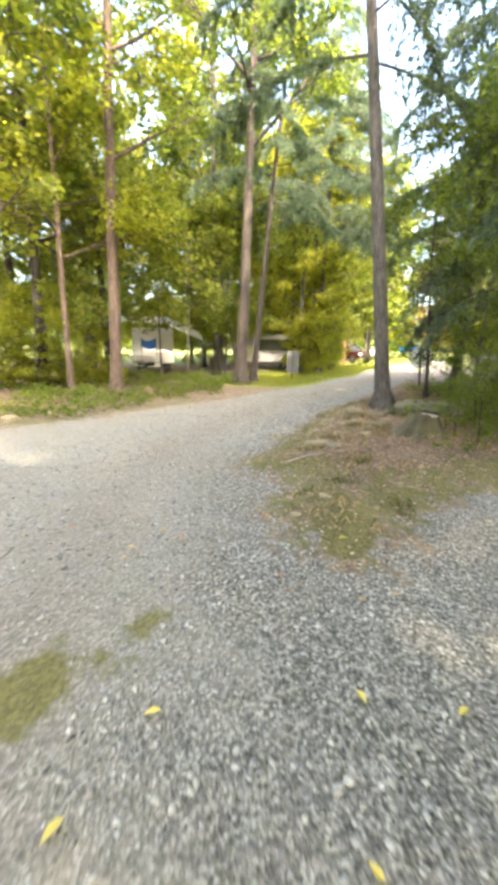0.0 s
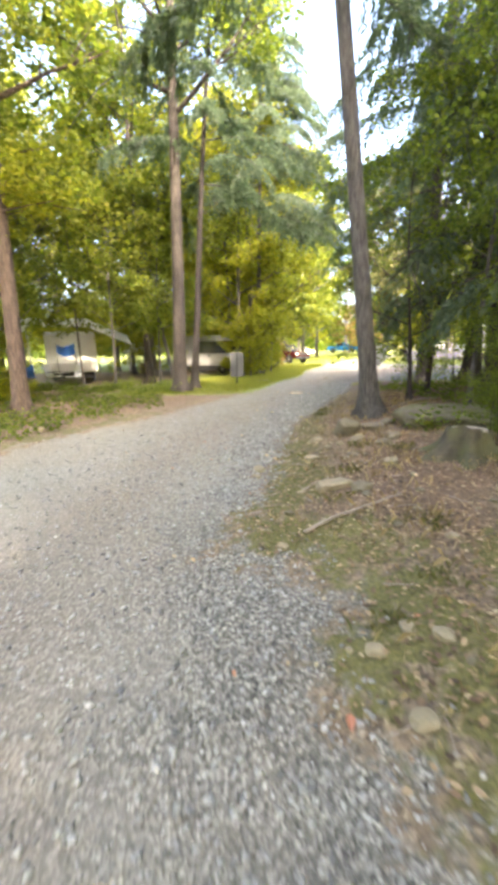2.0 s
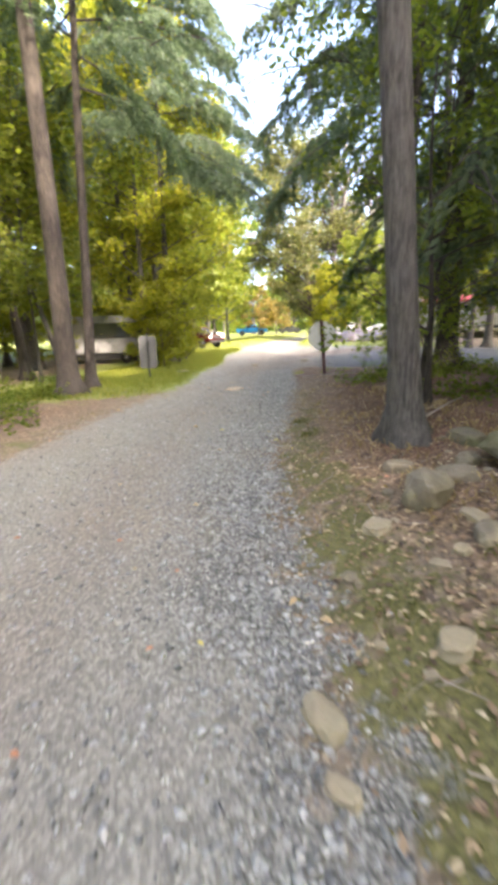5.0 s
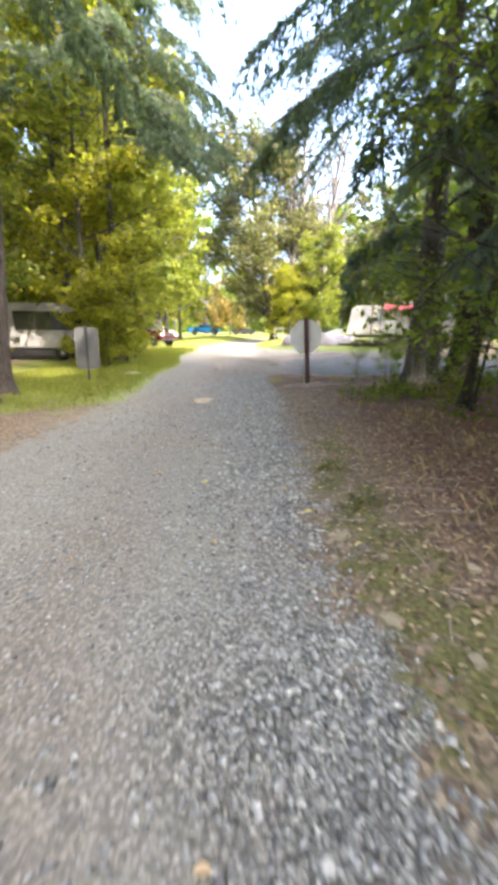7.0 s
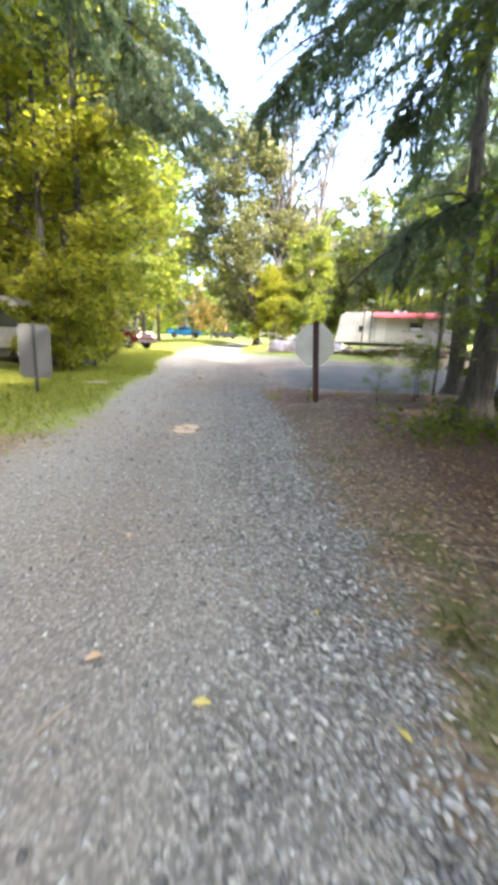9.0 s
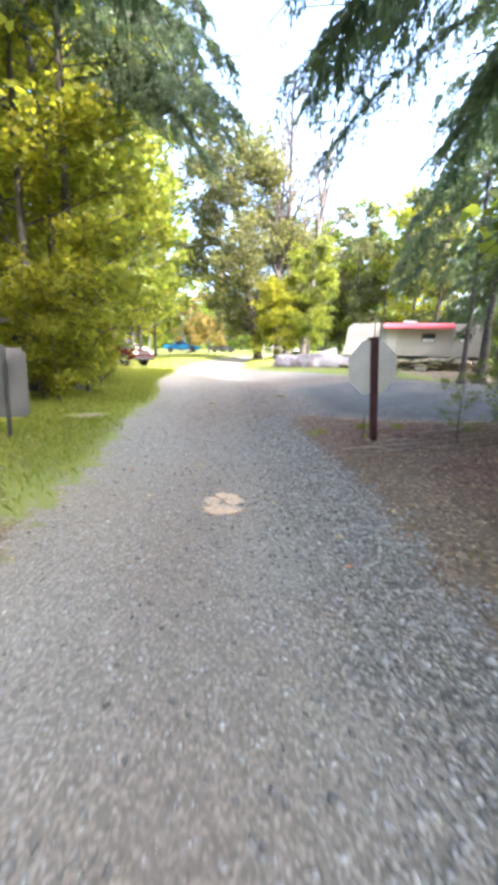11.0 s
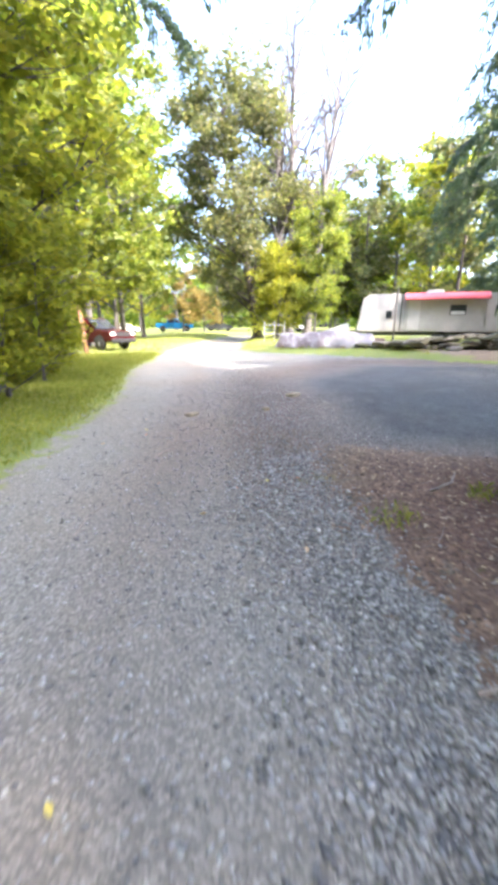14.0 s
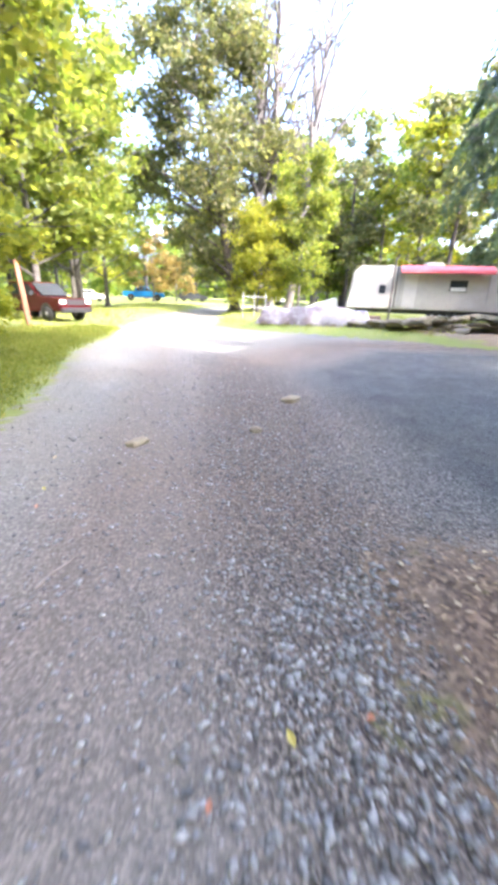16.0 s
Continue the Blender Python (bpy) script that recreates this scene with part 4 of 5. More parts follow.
def red_awning_trailer():
    """Length along x, from the front cap; the seen side lies at y = 0."""
    m = Matrix.Translation((25.55, 34.95, ground_z(29, 31.5) + 0.08)) @ Matrix.Rotation(math.atan2(-0.728, 0.686), 4, "Z")
    ob = thing("travel_trailer", "cream travel trailer with a red awning and rooftop unit", "trailer", m)
    prof = [(-0.22, 0.62), (0.10, 2.72), (0.45, 2.98), (9.3, 2.98), (9.5, 2.8), (9.5, 0.62)]
    part("body", from_bm("body", prism(prof, 2.4, 0.05, (0, 1.2, 0)), RV_WHITE), ob, "cream ribbed siding")
    part("front_cap", from_bm("front_cap", prism([(-0.25, 0.66), (0.07, 2.72), (0.45, 3.0), (1.9, 3.0), (1.6, 0.66)], 2.46, 0.02, (0, 1.2, 0)), RV_NOSE), ob, "grey moulded front cap")
    for k in range(9):
        part("siding_rib", from_bm("siding_rib", box(6.9, 0.012, 0.012, 0.003, (5.95, -0.004, 0.85 + 0.2 * k)), RV_WHITE), ob)
    part("corner_trim", from_bm("corner_trim", box(0.07, 0.03, 2.25, 0.008, (2.5, -0.014, 1.85)), RV_TRIM), ob, "dark vertical trim")
    part("awning", from_bm("awning", prism([(0, 0.0), (0, 0.06), (0.5, -0.2), (0.55, -0.36), (0.5, -0.4), (0.42, -0.24)], 4.9, 0.01), AWNING_RED), ob, "faded red rolled awning",
         Matrix.Translation((5.1, -0.02, 2.98)) @ Matrix.Rotation(radians(-90), 4, "Z"))
    for x in (2.72, 7.5):
        part("awning_arm", from_bm("awning_arm", box(0.05, 0.04, 1.7, 0.008, (x, -0.03, 1.9)), RV_GREY), ob)
    for x, w in ((5.9, 0.95), (8.4, 0.8)):
        win = part("window", from_bm("window", box(w, 0.04, 0.62, 0.02, (x, -0.012, 1.98)), RV_TRIM), ob)
        part("pane", from_bm("pane", box(w - 0.1, 0.02, 0.52, 0.01, (x, -0.03, 1.98)), GLASS), win)
        part("blind", from_bm("blind", box(w - 0.14, 0.012, 0.2, 0.004, (x, -0.045, 1.80)), WHITE_PLASTIC), win)
    part("window", from_bm("window", box(0.36, 0.03, 0.45, 0.02, (1.75, -0.04, 1.72)), GLASS), ob, "small dark front window")
    part("door", from_bm("door", box(0.72, 0.03, 1.85, 0.02, (3.3, -0.012, 1.65)), RV_CAP), ob)
    part("roof_unit", from_bm("roof_unit", box(1.05, 0.75, 0.3, 0.08, (4.6, 1.1, 3.12)), RV_CAP), ob, "white rooftop air conditioner")
    part("roof_vent", from_bm("roof_vent", box(0.45, 0.45, 0.14, 0.03, (2.2, 1.1, 3.04)), RV_CAP), ob)
    part("skirt", from_bm("skirt", box(9.0, 2.2, 0.24, 0.02, (4.9, 1.25, 0.52)), RV_TRIM), ob)
    for x in (5.2, 6.05):
        wheel(ob, x, 0.25, 0.34, 0.2)
        wheel(ob, x, 2.15, 0.34, 0.2)
    for x in (0.9, 9.0):
        for y in (0.3, 2.1):
            part("jack", from_bm("jack", cylinder(0.04, 0.62, 8, "z", (x, y, 0.28)), RV_TRIM), ob)


red_awning_trailer()


def woods_camper(label, m, length=6.0, h=2.9, band=False, paint=None):
    ob = thing("camper_trailer", label, "trailer", m)
    a = length / 2
    part("body", from_bm("body", prism([(-a, 0.55), (-a - 0.2, 1.1), (-a + 0.1, h - 0.15), (-a + 0.4, h), (a - 0.3, h), (a, h - 0.2), (a, 0.55)], 2.3, 0.06), paint or CAMPER_WHITE), ob)
    if band:
        part("window_band", from_bm("window_band", box(length * 0.62, 0.04, 0.8, 0.03, (0.2, -1.16, 1.75)), GLASS), ob, "long dark window band")
    else:
        for x in (-a * 0.45, a * 0.4):
            win = part("window", from_bm("window", box(0.8, 0.04, 0.6, 0.03, (x, -1.16, 1.75)), RV_TRIM), ob)
            part("pane", from_bm("pane", box(0.7, 0.02, 0.5, 0.01, (x, -1.18, 1.75)), GLASS), win)
        part("door", from_bm("door", box(0.68, 0.03, 1.8, 0.02, (0.1, -1.16, 1.55)), RV_WHITE), ob)
    part("stripe", from_bm("stripe", box(length * 0.96, 0.014, 0.22, 0.004, (0, -1.156, 1.05)), RV_GREY), ob)
    part("skirt", from_bm("skirt", box(length * 0.9, 2.0, 0.35, 0.02, (0, 0, 0.42)), RV_TRIM), ob)
    for s in (-0.95, 0.95):
        wheel(ob, 0.4, s, 0.33, 0.2)


woods_camper("white camper trailer parked end-on under a canvas canopy", pose(-6.15, 24.5, ground_z(-6.15, 24.5), 0, 0, 106.5), 4.8, 2.55)
woods_camper("grey camper van with a long dark window behind leafy bushes", pose(2.0, 29.2, ground_z(2, 29.2), 0, 0, -6), 5.2, 2.5, True, RV_GREY)


def canopy(x0, y0, turn, label, fall):
    """Camp awning on thin poles, flat over most of its length and sloping down at its end by fall."""
    ob = thing("camp_canopy", label, "canopy", pose(x0, y0, ground_z(x0, y0), 0, 0, turn))
    bm = bmesh.new()
    n = 10
    grid = [[bm.verts.new((-2.2 + 4.9 * i / n, -1.3 + 2.6 * j / 6, 2.95 - fall * max(0, i / n - 0.6) / 0.4 - 0.07 * math.sin(math.pi * j / 6) * (1 if i < n else 0) + 0.55 * (j / 6 - 0.5))) for j in range(7)] for i in range(n + 1)]
    for i in range(n):
        for j in range(6):
            bm.faces.new((grid[i][j], grid[i + 1][j], grid[i + 1][j + 1], grid[i][j + 1]))
    bmesh.ops.solidify(bm, geom=bm.faces[:], thickness=0.02)
    part("canvas", from_bm("canvas", bm, CANVAS, True), ob)
    for x, z in ((-2.1, 2.93), (2.6, 2.95 - fall * 0.97)):
        for y in (-1.25, 1.25):
            top = z + 0.21 * y
            part("pole", from_bm("pole", cylinder(0.025, top + 0.1, 8, "z", (x, y, top / 2 - 0.05)), CHROME), ob)


canopy(-5.3, 21.9, 14, "pale slanted canvas canopy on thin poles before the camper", 0.85)
canopy(-10.4, 22.4, 16, "pale flat canvas canopy on thin poles among the trees", 0.15)


def camp_chair(x, y, turn, mat, label):
    ob = thing("folding_chair", label, "chair", pose(x, y, ground_z(x, y), 0, 0, turn), "campsite chairs")
    part("seat", from_bm("seat", box(0.55, 0.5, 0.03, 0.012, (0, 0, 0.45)), mat), ob)
    bm = box(0.55, 0.03, 0.55, 0.012)
    bmesh.ops.rotate(bm, verts=bm.verts, matrix=Matrix.Rotation(radians(-15), 3, "X"))
    bmesh.ops.translate(bm, verts=bm.verts, vec=(0, 0.3, 0.74))
    part("backrest", from_bm("backrest", bm, mat), ob)
    for sx in (-0.26, 0.26):
        for sy in (-0.22, 0.24):
            part("leg", from_bm("leg", cylinder(0.014, 0.5, 6, "z", (sx, sy, 0.2)), CHROME), ob)
        part("armrest", from_bm("armrest", box(0.04, 0.5, 0.03, 0.01, (sx, 0, 0.65)), RV_TRIM), ob)


camp_chair(-6.9, 20.4, 30, CHAIR_BLUE, "blue folding camp chair under the canopy")
camp_chair(-4.9, 20.2, -40, WHITE_PLASTIC, "white plastic chair beside the camper")
camp_chair(-5.8, 20.5, 80, WHITE_PLASTIC, "white plastic chair beside the camper")


def picnic_table(x, y, turn):
    ob = thing("picnic_table", "weathered wooden picnic table at the campsite", "table", pose(x, y, ground_z(x, y), 0, 0, turn))
    for k in range(5):
        part("board", from_bm("board", box(1.8, 0.14, 0.04, 0.006, (0, -0.3 + 0.15 * k, 0.75)), PALE_WOOD), ob)
    for s in (-0.7, 0.7):
        part("bench", from_bm("bench", box(1.8, 0.26, 0.04, 0.006, (0, s, 0.45)), PALE_WOOD), ob)
        part("trestle", from_bm("trestle", prism([(-0.7, 0.40), (0.7, 0.40), (0.7, 0.43), (0.25, 0.45), (0.25, 0.73), (-0.25, 0.73), (-0.25, 0.45), (-0.7, 0.43)], 0.05, 0.005), PALE_WOOD), ob, at=Matrix.Translation((s, 0, 0)) @ Matrix.Rotation(radians(90), 4, "Z"))
        for q in (-0.55, 0.55):
            part("leg", from_bm("leg", box(0.05, 0.09, 0.85, 0.006, (s, q, 0.32)), PALE_WOOD), ob)


picnic_table(-9.0, 21.6, 20)


def hung_tarp(x, y, turn):
    """A bright tarp hung over a line between two poles."""
    ob = thing("hung_tarp", "bright blue tarp hung over a line at the campsite", "tarp", pose(x, y, ground_z(x, y), 0, 0, turn))
    u, v = np.meshgrid(np.linspace(-0.36, 0.36, 16), np.linspace(-1, 1, 12))
    z = 1.95 - 0.45 * np.abs(v) ** 1.3 - 0.12 * (1 - (u / 0.36) ** 2)
    pts = np.stack([u, v * 0.16 + 0.03 * np.sin(u * 9), z + 0.03 * np.sin(u * 7 + v * 2)], -1).reshape(-1, 3)
    i = (np.arange(11)[:, None] * 16 + np.arange(15)[None]).ravel()
    part("sheet", fast_mesh("sheet", pts, np.stack([i, i + 1, i + 17, i + 16], 1), CHAIR_BLUE, True), ob, "bright blue sheet")
    for sx in (-0.4, 0.4):
        part("pole", from_bm("pole", cylinder(0.02, 2.05, 6, "z", (sx, 0, 0.97)), CHROME), ob)


hung_tarp(-5.35, 21.0, 10)


def small_tent(x, y, turn):
    ob = thing("dining_fly", "small pale tent roof over camp gear among the trees", "tent", pose(x, y, ground_z(x, y), 0, 0, turn))
    bm = bmesh.new()
    base = [bm.verts.new(p) for p in ((-1.3, -1.2, 1.5), (1.3, -1.2, 1.5), (1.3, 1.2, 1.5), (-1.3, 1.2, 1.5))]
    ridge = [bm.verts.new((-0.5, 0, 2.15)), bm.verts.new((0.5, 0, 2.15))]
    for q in ((base[0], base[1], ridge[1], ridge[0]), (base[2], base[3], ridge[0], ridge[1]), (base[1], base[2], ridge[1]), (base[3], base[0], ridge[0])):
        bm.faces.new(q)
    bmesh.ops.solidify(bm, geom=bm.faces[:], thickness=0.02)
    part("roof", from_bm("roof", bm, CANVAS), ob)
    for sx in (-1.25, 1.25):
        for sy in (-1.15, 1.15):
            part("pole", from_bm("pole", cylinder(0.02, 1.6, 6, "z", (sx, sy, 0.72)), CHROME), ob)
    part("crate", from_bm("crate", box(1.2, 0.8, 0.8, 0.03, (0.3, 0.2, 0.38)), TARP_BROWN), ob, "reddish brown storage crate")


small_tent(-2.9, 29.3, 20)


def covered_woodpile():
    """A low pile under a creased tarp."""
    ob = thing("covered_woodpile", "low woodpile under a creased silver-grey tarp", "woodpile", Matrix.Translation((20.9, 33.2, ground_z(20.9, 33.2))) @ Matrix.Rotation(math.atan2(-4.3, 4.0), 4, "Z"))
    rng = np.random.default_rng(5)
    u, v = np.meshgrid(np.linspace(-2.9, 2.9, 60), np.linspace(-1, 1, 26))
    prof = np.clip(1.25 - np.abs(v) ** 3 * 1.28, -0.05, 2)
    z = prof * (0.68 + 0.07 * np.sin(u * 1.4 + 1) + 0.03 * np.sin(u * 5.3 + v * 3)) * np.clip((2.95 - np.abs(u)) / 0.35, 0.0, 1) + 0.015 * np.sin(u * 11 + v * 7) * (1 - v * v)
    pts = np.stack([u, v * 0.85 + 0.05 * np.sin(u * 4), np.maximum(z, -0.03)], -1).reshape(-1, 3)
    i = (np.arange(25)[:, None] * 60 + np.arange(59)[None]).ravel()
    me = fast_mesh("tarp", pts, np.stack([i, i + 1, i + 61, i + 60], 1), TARP, True)
    part("tarp", me, ob, "creased silver-grey tarp")
    for k in range(7):
        part("log", from_bm("log", cylinder(0.12, 0.7, 10, "x", (2.95, -0.45 + 0.15 * k, 0.12 + 0.16 * (k % 3))), BARK_WARM), ob)
    for k in range(5):
        part("weight", from_bm("weight", box(0.3, 0.14, 0.12, 0.03, (-2.4 + k * 1.15, -0.95, 0.05)), ROCK), ob)


covered_woodpile()


def rail_frame(x, y, turn):
    ob = thing("white_rail", "small white metal rail frame near the far lawn", "rail", pose(x, y, ground_z(x, y), 0, 0, turn))
    for sx in (-0.7, 0, 0.7):
        part("post", from_bm("post", cylinder(0.018, 1.5, 8, "z", (sx, 0, 0.7)), RV_CAP), ob)
    for z in (0.6, 1.2):
        part("bar", from_bm("bar", cylinder(0.015, 1.5, 8, "x", (0, 0, z)), RV_CAP), ob)


rail_frame(21.0, 38.6, -30)


def covered_boat(x, y, turn):
    """A small boat under a white cover, bow up."""
    ob = thing("covered_boat", "small boat under a taut white cover beside the trailer", "boat", pose(x, y, ground_z(x, y), 0, 0, turn) @ Matrix.Scale(0.72, 4))
    part("cover", from_bm("cover", prism([(-1.6, 0.45), (1.3, 0.45), (1.6, 0.9), (1.45, 1.75), (0.9, 1.6), (-1.5, 0.75)], 1.5, 0.1), WHITE_PLASTIC), ob)
    part("hull", from_bm("hull", prism([(-1.5, 0.2), (1.0, 0.2), (1.35, 0.48), (-1.6, 0.48)], 1.2, 0.08), RV_GREY), ob)
    for sy in (-0.5, 0.5):
        part("block", from_bm("block", box(0.3, 0.25, 0.34, 0.02, (-0.6, sy, 0.1)), PALE_WOOD), ob)
        part("block", from_bm("block", box(0.3, 0.25, 0.34, 0.02, (0.7, sy, 0.1)), PALE_WOOD), ob)


covered_boat(25.6, 37.6, -45)


# ---- stones, stump and sticks ----
def rock_mesh(seed, sx, sy, sz, mat, sub=3, rough=0.22):
    rng = np.random.default_rng(seed)
    bm = bmesh.new()
    bmesh.ops.create_icosphere(bm, subdivisions=sub, radius=1)
    off = Vector(rng.uniform(-50, 50, 3))
    for v in bm.verts:
        p = v.co.copy()
        k = 1 + rough * noise.noise(p * 1.4 + off) + rough * 0.5 * noise.noise(p * 3.5 + off)
        q = Vector([math.copysign(abs(c) ** 0.7, c) for c in p]) * k
        v.co = (q.x * sx, q.y * sy, q.z * sz)
    return from_bm("rock", bm, mat, False)


def rock(x, y, sx, sy, sz, mat=None, seed=1, turn=0, sink=0.35, tilt=0, label="grey fieldstone lying in the leaf litter", group="stones on the bank"):
    return thing("rock", label, "rock", pose(x, y, ground_z(x, y) + sz * (1 - 2 * sink) , tilt, 0, turn), group, data=rock_mesh(seed, sx * 0.8, sy * 0.8, sz * 0.85, mat or ROCK))


rock(4.62, 6.95, 0.98, 0.62, 0.15, ROCK_MOSSY, 11, -28, 0.1, 7, "large flat mossy stone slab tilted on the bank", "")
rock(2.08, 4.92, 0.23, 0.11, 0.075, ROCK_PALE, 12, 12, 0.3, 0, "pale flat stone half sunk beside the lane")
rock(2.30, 4.78, 0.15, 0.10, 0.05, ROCK, 19, 40, 0.3)
rock(2.88, 5.36, 0.10, 0.09, 0.06, ROCK_PALE, 13, 40, 0.3, 0, "small tan stone beside the lane")
rock(1.50, 6.05, 0.075, 0.13, 0.06, ROCK_PALE, 14, 8, 0.35, 0, "pale rounded stone at the gravel's edge")
rock(1.43, 5.82, 0.05, 0.08, 0.03, ROCK_PALE, 15, 30)
rock(2.17, 6.07, 0.12, 0.09, 0.06, ROCK_PALE, 16, 30, 0.3, 0, "pale rounded stone at the gravel's edge")
rock(2.53, 7.06, 0.13, 0.10, 0.06, ROCK_PALE, 17, 10)
rock(3.05, 7.15, 0.24, 0.18, 0.18, ROCK, 18, 20, 0.2, 0, "blocky mossy stone below the maple")
rock(2.72, 6.54, 0.07, 0.06, 0.04, ROCK_PALE, 20, 10)
rock(2.96, 6.55, 0.16, 0.11, 0.08, ROCK, 21, 50)
rock(3.10, 6.78, 0.13, 0.08, 0.05, ROCK_PALE, 22, 80)
rock(3.35, 7.80, 0.17, 0.12, 0.08, ROCK, 23, 130)
rock(3.55, 7.35, 0.22, 0.15, 0.10, ROCK, 24, 160)
rock(3.9, 7.55, 0.16, 0.12, 0.10, ROCK, 25, 30)
rock(4.4, 8.0, 0.25, 0.18, 0.10, ROCK_MOSSY, 26, 75)
rock(3.2, 6.2, 0.13, 0.1, 0.07, ROCK, 27, 15)
rock(2.65, 5.9, 0.11, 0.08, 0.04, ROCK, 28, 95)
rock(3.5, 6.55, 0.2, 0.13, 0.07, ROCK, 29, 55)
rock(10.35, 22.6, 0.24, 0.15, 0.07, ROCK_PALE, 30, 20, 0.3, 0, "flat stone lying in the gravel", "")
rock(7.45, 21.9, 0.17, 0.10, 0.05, ROCK_PALE, 31, 20, 0.3, 0, "flat stone lying in the gravel", "")
rock(8.9, 21.6, 0.10, 0.09, 0.05, ROCK_PALE, 32, 70, 0.3, 0, "flat stone lying in the gravel", "")
for k, (x, y, a, b) in enumerate(((-4.6, 6.6, 0.34, 0.2), (-4.0, 6.9, 0.2, 0.14), (-5.3, 6.4, 0.3, 0.16), (-3.4, 7.4, 0.16, 0.12), (-6.0, 6.2, 0.26, 0.2), (-2.2, 9.2, 0.14, 0.1), (-1.9, 13.4, 0.2, 0.14))):
    rock(x, y, a, b, 0.09, ROCK_PALE if k % 2 else ROCK, 60 + k, k * 47, 0.3, 0, "pale flat stone on the leafy bank across the lane", "stones across the lane")
rock(3.85, 20.75, 0.42, 0.16, 0.04, ROCK_PALE, 33, 25, 0.2, 0, "flat pale stone lying in the grass", "")
rng = np.random.default_rng(9)
for k in range(175):
    a = rng.uniform(-0.28, 1.3)
    heap = max(0.0, 1 - abs(a - 0.5) * 1.15)
    x, y = 23.4 + 3.9 * a + rng.normal(0, 0.4), 29.4 - 4.8 * a + rng.normal(0, 0.4)
    s = rng.uniform(0.16, 0.42)
    ob = rock(x, y, s * 1.6, s, s * 0.32, ROCK if k % 3 else ROCK_MOSSY, 100 + k % 9, rng.uniform(0, 360), 0.05, rng.uniform(-24, 24), "broken flat rubble stone heaped beside the trailer", "rubble heap")
    if k > 30:
        ob.matrix_world = Matrix.Translation((0, 0, heap * (0.25 if k < 75 else 0.55))) @ ob.matrix_world
for k in range(110):
    x, y = rng.uniform(1.3, 4.6), rng.uniform(2.2, 9.4)
    if signed(np.array([x]), np.array([y]), GRAVEL_AREA)[0] < -0.1:
        s = rng.uniform(0.018, 0.055)
        rock(x, y, s * 1.3, s, s * 0.6, (ROCK, ROCK_PALE, ROCK_PALE)[k % 3], 110 + k % 6, rng.uniform(0, 360))


def stump():
    x, y = 3.75, 5.35
    ob = thing("tree_stump", "old mossy tree stump with spreading roots on the bank", "stump", pose(x, y, ground_z(x, y)))
    zz = np.array([-0.12, 0.0, 0.06, 0.12, 0.2, 0.28, 0.32])
    v, f = tubes([(np.stack([0.04 * zz, 0 * zz, zz], 1), [0.46, 0.38, 0.31, 0.26, 0.23, 0.22, 0.20])], 40)
    ang = np.arctan2(v[:, 1], v[:, 0])
    k = 1 + np.clip(1 - v[:, 2] / 0.4, 0, 1) * (0.28 * np.sin(ang * 6 + 1) + 0.14 * np.sin(ang * 11)) + 0.04 * np.sin(ang * 17 + v[:, 2] * 5)
    v[:, 0] *= k
    v[:, 1] *= k
    v[-40:, 2] += 0.012 * np.sin(ang[-40:] * 7) + 0.03 * np.sin(ang[-40:] * 2)
    part("bark", fast_mesh("bark", v, f, STUMPWOOD, True), ob, "mossy furrowed bark")
    part("cut_top", from_bm("cut_top", cylinder(0.195, 0.05, 24, "z", (0.01, 0, 0.27)), SILVER_WOOD), ob, "weathered cut wood")


stump()


def stick(points, r, label="fallen bare stick lying on the ground", mat=None):
    pts = np.array([(x, y, ground_z(x, y) + r * 0.8 + dz) for x, y, dz in points])
    fine = np.stack([np.interp(np.linspace(0, len(pts) - 1, 12), np.arange(len(pts)), pts[:, a]) for a in range(3)], 1)
    fine[:, :2] += np.random.default_rng(int(r * 9000)).normal(0, r * 0.22, (12, 2))
    v, f = tubes([(fine, np.linspace(r, r * 0.45, 12))], 7)
    thing("fallen_stick", label, "stick", group="fallen sticks", data=fast_mesh("fallen_stick", v, f, mat or SILVER_WOOD, True))


stick([(1.56, 4.12, 0), (1.85, 4.24, 0.02), (2.5, 4.42, 0.03)], 0.018, "pale bare branch lying across mossy litter")
stick([(1.72, 5.0, 0), (2.0, 5.18, 0.01), (2.3, 5.3, 0)], 0.009)
stick([(1.2, 4.7, 0), (1.45, 4.68, 0)], 0.006)
stick([(6.75, 16.05, 0), (7.1, 15.8, 0.03), (7.3, 15.5, 0)], 0.022)
stick([(6.2, 15.9, 0), (6.5, 15.75, 0.02), (6.75, 15.55, 0)], 0.014)
stick([(7.4, 15.9, 0), (8.1, 15.6, 0.03), (8.8, 15.0, 0.03)], 0.014)
stick([(4.6, 8.9, 0), (5.3, 9.1, 0.08), (6.0, 9.5, 0.05)], 0.02)
stick([(4.9, 18.3, 0), (5.05, 18.6, 0), (5.25, 18.75, 0)], 0.008)
stick([(1.96, 10.94, 0), (2.05, 11.0, 0), (2.13, 11.03, 0)], 0.010)
stick([(3.0, 10.34, 0), (3.14, 10.37, 0), (3.28, 10.44, 0)], 0.008)
stick([(4.08, 13.43, 0), (4.12, 13.32, 0), (4.23, 13.26, 0)], 0.008, "thin bare twig lying on the gravel")
stick([(4.32, 13.1, 0), (4.42, 13.08, 0), (4.53, 13.09, 0)], 0.007, "thin bare twig lying on the gravel")
stick([(3.91, 13.3, 0), (3.96, 13.26, 0), (4.02, 13.25, 0)], 0.007, "thin bare twig lying on the gravel")
stick([(5.07, 13.78, 0), (4.9, 13.67, 0)], 0.009)
stick([(6.65, 17.07, 0), (6.55, 16.98, 0), (6.46, 16.91, 0)], 0.008, "thin pale twig lying on the gravel")
